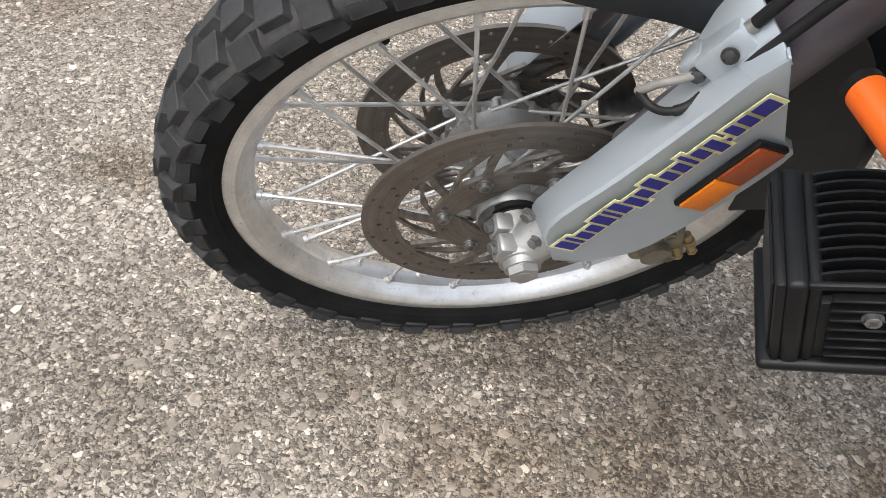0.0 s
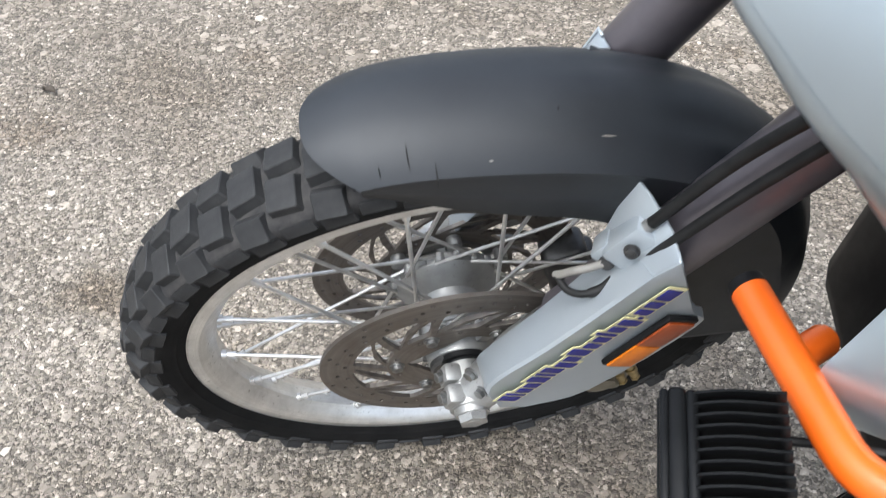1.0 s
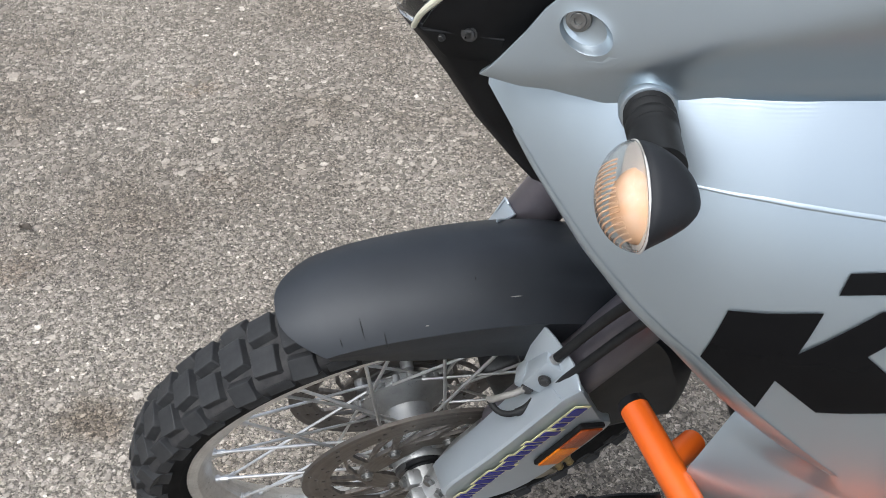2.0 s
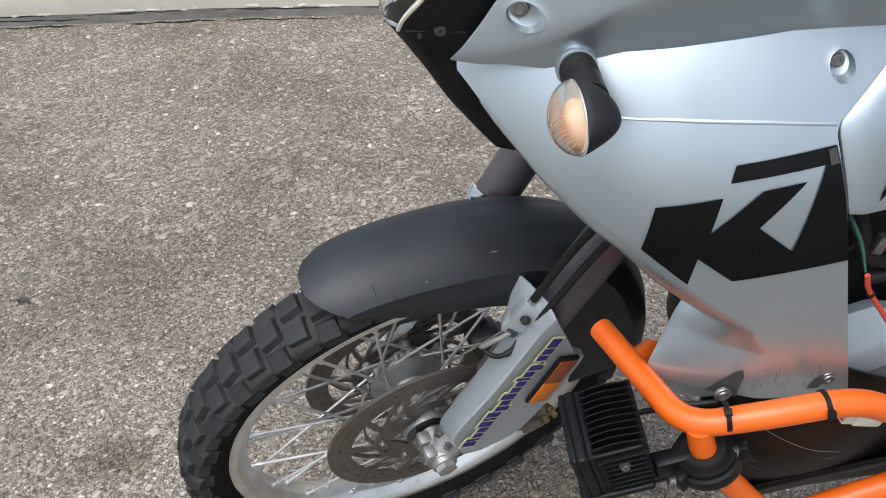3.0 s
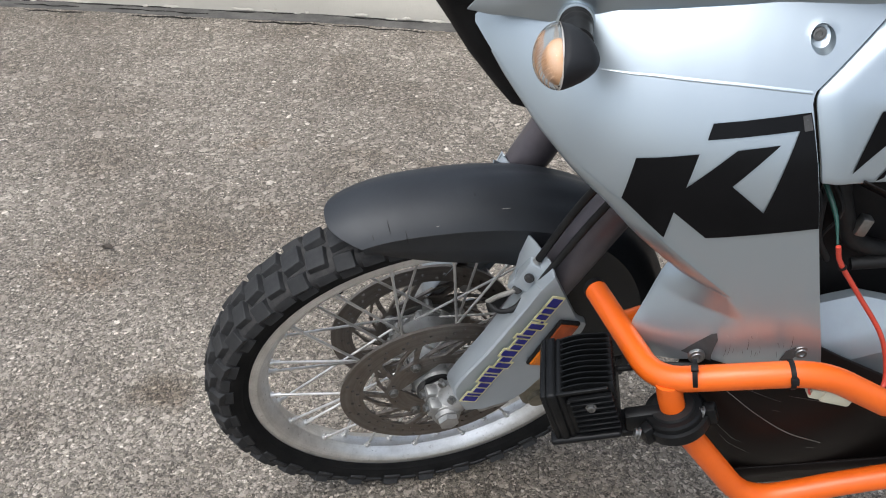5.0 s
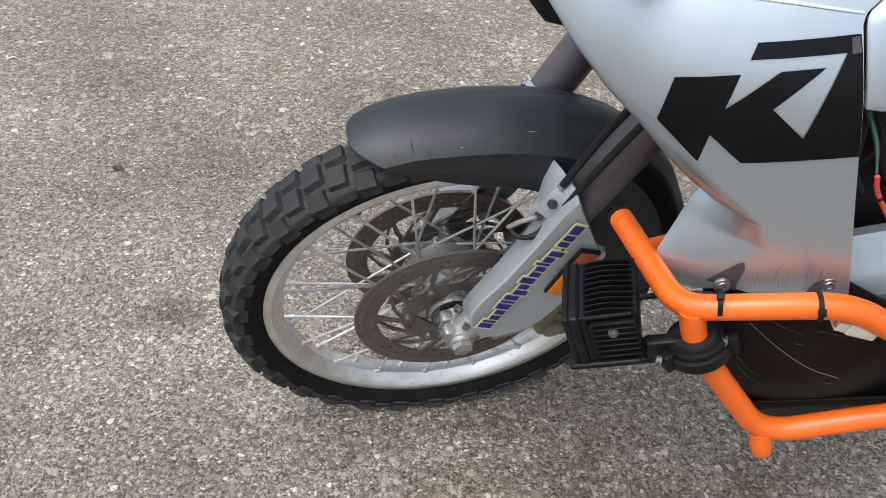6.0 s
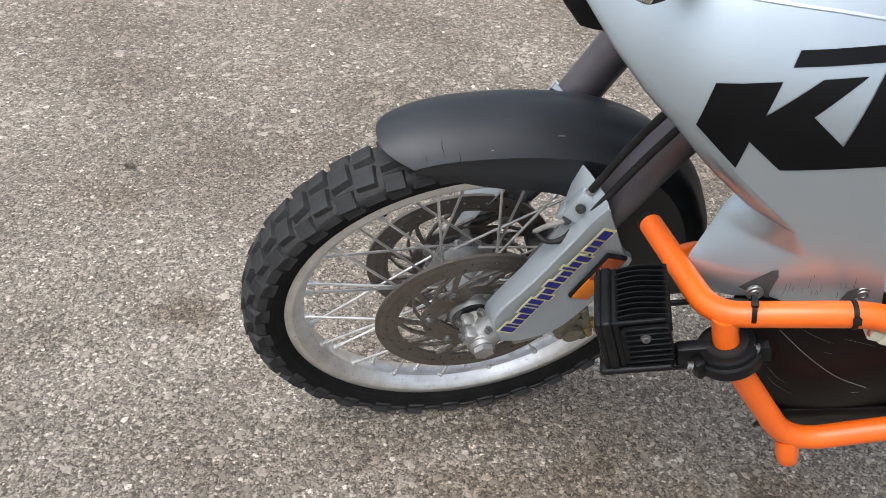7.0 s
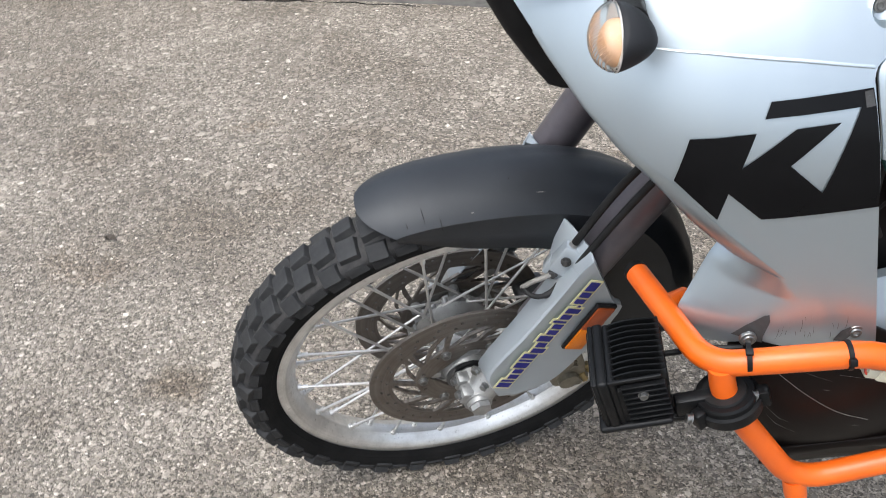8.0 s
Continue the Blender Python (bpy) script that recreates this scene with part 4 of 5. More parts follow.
def edge_x(z):
    """The free front edge of the panel, from the fold at its foot to the nose and on along the crease."""
    return table_of(z, [0.7275, 0.756, 0.780, 0.8155, 0.8395, 0.8645, 0.8985, 0.931, 0.948, 0.967, 0.976, 0.988, 0.9975, 1.0055, 1.0125], [0.316, 0.2765, 0.2435, 0.199, 0.159, 0.124, 0.0845, 0.0525, 0.0535, 0.13, 0.171, 0.25, 0.322, 0.39, 0.433])


def foot_edge(t):
    return table_of(0.7275 - 0.135 * t, [0.59, 0.615, 0.634, 0.70, 0.7275], [0.250, 0.2385, 0.2385, 0.264, 0.279])


def foot_depth(x):
    return table_of(x, [0.25, 0.285, 0.31], [0.126, 0.106, 0.086])


def foot_y(x, t):
    """The rolled skin below the fold; t runs from the fold to the lower edge."""
    xw, join, inner = foot_edge(t), 0.316 + 0.026 * min(1.0, t * 28 / 9), -0.150 - 0.034 * t
    u = min(1.0, max(0.0, (x - xw) / (join - xw)))
    return inner + (panel_y(x, 0.7275 - t * foot_depth(x)) - inner) * math.sin(math.pi / 2 * u) ** 0.9


def build_side_panel(side):
    """The flank and its foot in one skin: below the fold the foot rolls inwards under the free edge."""
    zs = [0.7275 + (0.931 - 0.7275) * k / 40 for k in range(41)] + [0.931 + (1.0125 - 0.931) * k / 40 for k in range(1, 41)]
    bm = bmesh.new()

    def spread(x0, x1, n):
        return [x0 + (x1 - x0) * (0.5 - 0.5 * math.cos(math.pi * j / n)) for j in range(n + 1)]

    upper = [[bm.verts.new((x, -side * (panel_y(x, z)), z)) for x in spread(edge_x(z), seam_x(z) - 0.002, 96)] for z in zs]
    lower = [upper[0]]
    left = []
    for k in range(29):
        t = k / 28
        xw = foot_edge(t)

        def fall(x):
            return 0.7275 - t * foot_depth(x)

        def skin(x):
            return -side * foot_y(x, t)
        if k:
            lower.append([bm.verts.new((x, skin(x), fall(x))) for x in spread(0.316, seam_x(0.7275 - 0.086 * t) - 0.002, 96)])
        xs = [xw + (0.316 - xw) * j / 16 for j in range(16)]
        left.append([bm.verts.new((x, skin(x), fall(x))) for x in xs] + [lower[-1][0]])
    for sheet in (upper, lower, left):
        for a, b in zip(sheet, sheet[1:]):
            for j in range(len(a) - 1):
                mid = (a[j].co + b[j + 1].co) / 2
                if math.hypot((mid.x - CUP[0]) / CUP[2], (mid.z - CUP[1]) / CUP[3]) > 1.18:
                    bm.faces.new((a[j], a[j + 1], b[j + 1], b[j]))
    bmesh.ops.delete(bm, geom=[v for v in bm.verts if not v.link_faces], context="VERTS")
    m = BODY if side < 0 else BODY @ Matrix.Translation((0.10, 0, 0))
    label = "silver painted side panel with large black angular decal" if side < 0 else "silver painted side panel"
    return part("side_panel", bm, M_SILVER, bike, label, m, solid=0.011 * -side, bevel=0.0012, angle=30)


def on_panel(x, z, out=0.0):
    return Vector((x, panel_y(x, z) - out, z))


def patch(corners, out, fn=None, step=0.011):
    """A thin flat sticker that follows the panel: a polygon in (x, z) cut into small cells."""
    fn = fn or (lambda x, z: on_panel(x, z, out))
    bm = bmesh.new()
    vs = [bm.verts.new((x, 0, z)) for x, z in corners]
    bm.faces.new(vs)
    xs, zs = [c[0] for c in corners], [c[1] for c in corners]
    for lo, hi, axis in ((min(xs), max(xs), (1, 0, 0)), (min(zs), max(zs), (0, 0, 1))):
        at = lo + step
        while at < hi:
            bmesh.ops.bisect_plane(bm, geom=bm.verts[:] + bm.edges[:] + bm.faces[:], plane_co=Vector(axis) * at, plane_no=axis)
            at += step
    bmesh.ops.triangulate(bm, faces=bm.faces)
    for v in bm.verts:
        v.co = fn(v.co.x, v.co.z)
    return bm


def build_edge_lip(panel):
    """The rolled return along the free front edge."""
    rows = []
    for k in range(61):
        z = 0.7275 + 0.185 * k / 60
        w = table_of(z, [0.7275, 0.7335, 0.745, 0.77, 0.79, 0.82, 0.85, 0.88, 0.915], [0.0, 0.010, 0.020, 0.021, 0.019, 0.015, 0.008, 0.004, 0.001])
        x = edge_x(z)
        y = panel_y(x, z) - 0.0004
        rows.append([(x + 0.003, panel_y(x + 0.003, z) - 0.0008, z), (x - 0.22 * w, y + 0.10 * w, z - 0.05 * w), (x - 0.52 * w, y + 0.34 * w, z - 0.20 * w), (x - 0.78 * w, y + 0.70 * w, z - 0.38 * w), (x - 0.93 * w, y + 1.10 * w, z - 0.52 * w), (x - 0.93 * w, y + 1.6 * w, z - 0.6 * w), (x - 0.6 * w, y + 2.0 * w, z - 0.6 * w)])
    part("edge_lip", grid(bmesh.new(), rows), M_SILVER, panel, "rolled front edge of the panel", angle=60)


def build_decals(panel):
    big = [(0.2090, 0.8631), (0.2646, 0.8762), (0.2567, 0.8435), (0.2978, 0.8838), (0.3346, 0.8917), (0.2975, 0.8510), (0.3293, 0.8282), (0.3497, 0.9051), (0.2704, 0.8892), (0.2742, 0.9038),
           (0.3580, 0.9205), (0.3622, 0.9060), (0.3695, 0.8760), (0.3800, 0.8265), (0.3822, 0.8170), (0.2824, 0.7932), (0.2492, 0.8162), (0.2440, 0.7864), (0.2000, 0.8205)]
    part("black_decal", patch(big, 0.0016, step=0.005), M_GLOSSBLACK, panel, "glossy black angular sticker", angle=50)
    # the sky's reflection in the sticker's corner, put in as a grey-brown patch
    part("scuff", patch([(0.3505, 0.9172), (0.3572, 0.9195), (0.3608, 0.9070), (0.3535, 0.9050)], 0.0024, step=0.003), M_SCUFF, panel, "grey-brown patch painted for the sky's reflection on the sticker")
    part("scuff", patch([(0.2865, 0.637), (0.2915, 0.646), (0.2975, 0.656), (0.3045, 0.666), (0.3105, 0.674), (0.3150, 0.677), (0.3170, 0.669), (0.3150, 0.657), (0.3140, 0.647), (0.3150, 0.640)], 0, lambda x, z: Vector((x, foot_y(x, (0.7275 - z) / foot_depth(x)) - 0.0010, z)), 0.003), M_SCUFF, panel, "dark scuffed patch")
    part("scuff", patch([(0.381, 0.655), (0.386, 0.668), (0.394, 0.674), (0.400, 0.668), (0.392, 0.655)], 0.0008, step=0.006), M_SCUFF, panel, "dark scuffed patch")
    rng = random.Random(4)
    for k in range(24):
        x, z, turn, size = rng.uniform(0.320, 0.392), rng.uniform(0.652, 0.678), rng.uniform(-0.6, 0.9), rng.uniform(0.005, 0.016)
        arc = [on_panel(x + size * 0.35 * math.sin(a + turn), z + size * math.cos(a + turn), 0.0001) for a in (0.3 + 0.2 * j for j in range(7))]
        part("scuff_mark", tube(bmesh.new(), arc, [0.00008] + [0.0002] * 5 + [0.00008], 5), (M_GUARD, M_FORK, M_SCUFF)[k % 3], panel, ("pale curved scuff mark", "brown curved scuff mark", "dark curved scuff mark")[k % 3])
    rows = []
    for k in range(33):
        x, grow = 0.150 + 0.208 * k / 32, min(1.0, 0.35 + k / 20)
        z = table_of(x, [0.15, 0.225, 0.30, 0.36], [0.9285, 0.9345, 0.9358, 0.9345])
        rows.append([on_panel(x, z + dz * grow, out * grow) for dz, out in ((0.0022, -0.0002), (0.0012, 0.0003), (0.0004, 0.0006), (-0.0001, 0.0006), (-0.0006, 0.0004), (-0.0016, -0.0002))])
    part("body_crease", grid(bmesh.new(), rows), M_SILVER, panel, "low raised crease line", angle=60)


def dished_bolt(parent, at, way, size=1.0):
    """A socket bolt on its washer."""
    m = Matrix.Translation(at) @ Vector(way).normalized().to_track_quat("Y", "Z").to_matrix().to_4x4() @ Matrix.Scale(size, 4)
    bm = lathe(bmesh.new(), [(0.0, 0.0035), (0.0034, 0.0035), (0.0036, 0.0062), (0.0062, 0.0064), (0.0068, 0.0056), (0.0070, 0.0046), (0.0098, 0.0044), (0.0104, 0.0034), (0.0104, 0.0)], 24)
    part("panel_bolt", bm, M_BOLT, parent, "steel socket bolt with washer", m)


def build_cup(parent, cup, skin, deep, m=None):
    """An oval cup round a bolt, its thin rim lying on the skin."""
    cx, cz, rx, rz = cup
    rows = []
    for scale, into in ((1.58, -0.00005), (1.06, -0.0001), (1.02, -0.0003), (0.99, 0.0006), (0.96, 0.0028), (0.92, deep * 0.55), (0.84, deep * 0.85), (0.60, deep), (0.02, deep)):
        rows.append([skin(cx + rx * scale * math.cos(a), cz + rz * scale * math.sin(a), -into) for a in (2 * math.pi * k / 40 for k in range(41))])
    part("bolt_recess", grid(bmesh.new(), rows), M_SILVER, parent, "dished recess round the bolt", m, angle=18)


def fairing_y(x, h):
    """The upper flank leans out above the crease as far as a slanting fold and lies back above it."""
    band = table_of(x, [0.05, 0.10, 0.20, 0.30, 0.45], [0.006, 0.018, 0.055, 0.090, 0.110])
    y = table_of(x, [0.0, 0.045, 0.10, 0.17, 0.25, 0.40, 0.62], [-0.020, -0.050, -0.072, -0.096, -0.112, -0.130, -0.140])
    soft = 0.0035 + 0.02 * max(0.0, x - 0.2)
    return y - 0.42 * h + 0.02 * band + 0.64 * soft * math.log(1 + math.exp(min(30.0, (h - band) / soft))) + (0.9 * (h - band) ** 2 if h > band else 0.0)


def on_fairing(x, z, out=0.0):
    return Vector((x, fairing_y(x, z - fairing_foot(x) + 0.002) - out, z))


def build_upper_fairing(side):
    bm = bmesh.new()
    rows = []
    for k in range(71):
        h = (k / 70) ** 1.2 * 0.17
        row = []
        for j in range(111):
            s = (j / 110) ** 1.15
            x0 = table_of(h, [0, 0.057, 0.105, 0.15, 0.17], [0.0430, 0.0807, 0.128, 0.170, 0.190])
            x = x0 + (0.62 - x0) * s
            zc = fairing_foot(x) - 0.002 - 0.010 * min(1.0, max(0.0, (x - 0.09) / 0.05)) * max(0.0, 1 - h / 0.02)
            row.append(bm.verts.new((x, -side * fairing_y(x, h), zc + h)))
        rows.append(row)
    for a, b in zip(rows, rows[1:]):
        for j in range(len(a) - 1):
            mid = (a[j].co + b[j + 1].co) / 2
            if math.hypot((mid.x - FAIRING_CUP[0]) / FAIRING_CUP[2], (mid.z - FAIRING_CUP[1]) / FAIRING_CUP[3]) > 1.22:
                bm.faces.new((a[j], a[j + 1], b[j + 1], b[j]))
    bmesh.ops.delete(bm, geom=[v for v in bm.verts if not v.link_faces], context="VERTS")
    return part("upper_fairing", bm, M_SILVER, bike, "silver upper fairing with concave shaded flank", BODY, solid=0.005 * -side, bevel=0.001, angle=50)


def build_headlight():
    """Black headlight mask with its chin, and the glass lens in front."""
    def mask_row(z, front, back, half, half_back):
        return [(back, -half_back, z), (front * 0.4 + back * 0.6, -half_back * 0.45 - half * 0.55, z), (front + 0.004, -half, z), (front - 0.008, -half * 0.55, z), (front - 0.010, 0, z), (front - 0.008, half * 0.55, z), (front + 0.004, half, z), (front * 0.4 + back * 0.6, half_back * 0.45 + half * 0.55, z), (back, half_back, z)]
    rows = []
    for z, front, back, half, hb in ((0.8245, 0.1085, 0.128, 0.016, 0.020), (0.850, 0.088, 0.126, 0.018, 0.022), (0.890, 0.058, 0.104, 0.020, 0.023), (0.930, 0.034, 0.075, 0.020, 0.020), (0.955, 0.018, 0.060, 0.022, 0.026), (0.978, 0.003, 0.060, 0.030, 0.040)):
        rows.append(mask_row(z, front, back, half, hb))
    chin = part("headlight_chin", grid(bmesh.new(), rows), M_BLACK, bike, "matt black chin below the headlight", BODY, solid=0.004, angle=40, bevel=0.001)
    rows = []
    for z, front, back, half, hb in ((0.935, 0.028, 0.050, 0.019, 0.019), (0.955, 0.014, 0.050, 0.026, 0.032), (0.976, 0.001, 0.064, 0.030, 0.044), (0.992, 0.008, 0.074, 0.034, 0.047), (1.015, 0.026, 0.090, 0.040, 0.050), (1.045, 0.038, 0.110, 0.045, 0.052), (1.085, 0.044, 0.135, 0.047, 0.053), (1.13, 0.046, 0.165, 0.048, 0.052)):
        rows.append([(back + 0.01, -hb, z), (back * 0.5 + front * 0.5, -hb * 0.55 - half * 0.45, z), (front + 0.003, -half, z)])
    for sgn in (1, -1):
        bm = grid(bmesh.new(), [[(x, y * sgn, z) for x, y, z in row] for row in rows])
        mask = part("headlight_mask", bm, M_BLACK, bike, "black headlight side mask with small bolts", BODY, solid=0.004 * sgn, angle=40, bevel=0.001)
        if sgn > 0:
            for x, y, z in ((0.036, -0.0385, 0.978), (0.080, -0.0490, 1.058), (0.018, -0.0345, 0.972)):
                part("mask_bolt", hexbolt(bmesh.new(), (x, y, z), (-0.3, -1, 0.1), 0.0042 if x > 0.03 else 0.002, 0.003), M_DARKSTEEL, mask)
    # lens: a bulged clear shell in a pale rim, over a bright bowl
    def bulge(scale, push):
        rows = []
        for k in range(17):
            z = 0.976 + 0.152 * k / 16
            edge = table_of(z, [0.976, 0.992, 1.015, 1.045, 1.085, 1.13], [-0.002, 0.004, 0.022, 0.034, 0.040, 0.042])
            half = table_of(z, [0.976, 0.992, 1.015, 1.045, 1.085, 1.13], [0.024, 0.034, 0.043, 0.049, 0.053, 0.055]) * scale
            deep = push * (1 - abs(k / 16 - 0.55) ** 2.2 * 2.4)
            rows.append([(edge - max(0.004, deep) * math.cos(math.pi / 2 * v) ** 0.8, half * v, z) for v in (-1, -0.96, -0.85, -0.65, -0.4, 0, 0.4, 0.65, 0.85, 0.96, 1)])
        return rows
    lens = part("headlight_lens", grid(bmesh.new(), bulge(1.0, 0.034)), M_CLEAR, bike, "clear bulged headlight lens", BODY, solid=0.002, angle=60)
    lens.visible_shadow = False
    part("headlight_bowl", grid(bmesh.new(), [[(x + 0.006 + 2.0 * (0.06 - min(0.06, abs(y))) * 0.5, y * 0.94, z) for x, y, z in row] for row in bulge(1.0, 0.0)]), M_BOWL, lens, "bright headlight bowl", solid=0.001)
    bm = tube(bmesh.new(), smooth_path([(-0.001, -0.026, 0.975), (0.005, -0.036, 0.992), (0.023, -0.045, 1.016), (0.035, -0.051, 1.045), (0.041, -0.055, 1.085), (0.043, -0.057, 1.13)], 6), 0.0022, 8)
    part("lens_rim", bm, M_NYLON, lens, "pale lens rim")
    bm = lathe(bmesh.new(), [(0, 0), (0.006, 0.001), (0.0075, 0.004), (0.005, 0.009), (0, 0.010)], 16)
    part("side_bulb", bm, M_NYLON, lens, "small pale yellow bulb", m=pose(0.022, -0.030, 1.048) @ Matrix.Scale(0.6, 4))


def build_turn_signal(side):
    """A teardrop indicator: a ribbed rubber stalk runs into a black shell with a ribbed lens on its front."""
    s = -side
    base, neck = Vector((0.1480, -0.0980 * s, 0.9640)), Vector((0.1425, -0.1590 * s, 0.9730))
    bm = lathe(bmesh.new(), [(0.0, -0.010), (0.0182, -0.010), (0.0187, -0.001), (0.0184, 0.0012), (0.0176, 0.0026), (0.0162, 0.0030), (0.0, 0.0030)], 36)
    foot = part("indicator", bm, M_SILVER, bike, "amber and black turn indicator on a rubber stalk", BODY @ Matrix.Translation(base) @ (neck - base).to_track_quat("Y", "Z").to_matrix().to_4x4())
    back = foot.matrix_basis.inverted() @ BODY
    path, radii = [], []
    for k in range(29):
        u = k / 28
        path.append(base.lerp(neck, 0.02 + 1.06 * u))
        radii.append(0.0158 - 0.0008 * u + (0.0011 * math.cos(3 * 2 * math.pi * u / 0.45) if u < 0.45 else 0.0))
    part("stalk", tube(bmesh.new(), path, radii, 24), M_HOSE, foot, "ribbed black rubber stalk", back)
    centre, out = Vector((0.1241, -0.1845 * s, 0.9725)), Vector((0.03, -0.904 * s, -0.427)).normalized()
    fwd = Vector((-1, -0.10 * s, 0.05))
    fwd = (fwd - out * fwd.dot(out)).normalized()
    third = out.cross(fwd)

    def shell(depths, wide, sign, grow=1.0, blunt=2.6):
        """Half of the teardrop, from its root (-1) to its outer tip (1)."""
        rows = []
        for i in range(25):
            u = -math.cos(math.pi * i / 24)
            w = max(0.0, 1 - abs(u) ** blunt) ** 0.5
            deep = spline(u, [-1, -0.5, 0, 0.45, 0.8, 1], depths)
            row = []
            for j in range(17):
                a = math.pi * j / 16
                row.append(centre + grow * (out * 0.0322 * u + third * wide * w * math.cos(a) + fwd * sign * deep * max(w, 0.0 if sign < 0 else 0.12) * math.sin(a) ** 0.9))
            rows.append(row)
        return rows
    body = part("indicator_body", grid(bmesh.new(), shell([0.024, 0.0315, 0.036, 0.0335, 0.0205, 0.0075], 0.0212, -1)), M_MATT, foot, "matt black indicator housing", back, angle=60, solid=0.0015)
    hole = centre + out * 0.018 - fwd * 0.0115 + third * 0.0147 * (1 if third.z > 0 else -1)
    part("drain_slot", box(bmesh.new(), (0.0085, 0.0026, 0.0026), hole, None, 0.001, 1), M_HOSE, body, "dark drain slot")
    depths = [0.0176, 0.0208, 0.0230, 0.0226, 0.0203, 0.0176]
    lens = part("indicator_lens", grid(bmesh.new(), shell(depths, 0.0212, 1)), M_LENS, foot, "clear ribbed indicator lens", back, angle=60, solid=0.0012)
    lens.visible_shadow = False
    part("amber_insert", grid(bmesh.new(), [[q + out * 0.006 - fwd * 0.0005 for q in row] for row in shell(depths, 0.0212, 1, 0.68)]), M_AMBERBULB, foot, "amber insert behind the lens", back, angle=60)
    bm = bmesh.new()
    bm.faces.new([bm.verts.new(centre + fwd * 0.0008 + out * 0.0315 * math.cos(a) + third * 0.0203 * math.sin(a)) for a in (2 * math.pi * j / 32 for j in range(32))])
    part("reflector_plate", bm, M_PALE, foot, "pale reflector plate inside the lens", back)
    bm = bmesh.new()
    for k in range(17):
        u = 0.86 - 0.085 * k
        w = max(0.05, 1 - abs(u) ** 2.6) ** 0.5 * 0.93
        deep = spline(u, [-1, -0.5, 0, 0.45, 0.8, 1], depths)
        tube(bm, [centre + out * 0.0322 * u + third * 0.0212 * w * math.cos(a) + fwd * deep * w * math.sin(a) ** 0.9 for a in (math.pi * j / 12 for j in range(3, 10))], 0.0006, 5)
    part("lens_ribs", bm, M_AMBERBULB, foot, "fine amber ribs in the lens", back)
    rim = [centre + out * 0.0325 * math.cos(a) + third * 0.0214 * math.sin(a) * (1 if abs(math.cos(a)) < 0.9 else 0.95) for a in (2 * math.pi * j / 40 for j in range(41))]
    part("lens_seam", tube(bmesh.new(), rim, 0.0008, 6), M_PALE, foot, "pale seam round the lens", back)


def tank_y(x, z):
    """The tank stands steeper than the side panel, which it meets at the seam."""
    w = min(1.0, max(0.0, (x - seam_x(z)) / 0.15))
    xs, over = min(x, 0.69), z - 0.932
    skin = panel_y(xs, 0.932) + (0.40 if over > 0 else 0.12) * over
    return panel_y(xs, z) + 0.9 * w * (2 - w) * (skin - panel_y(xs, z)) + 0.001 + 0.02 * max(0, x - 0.5)


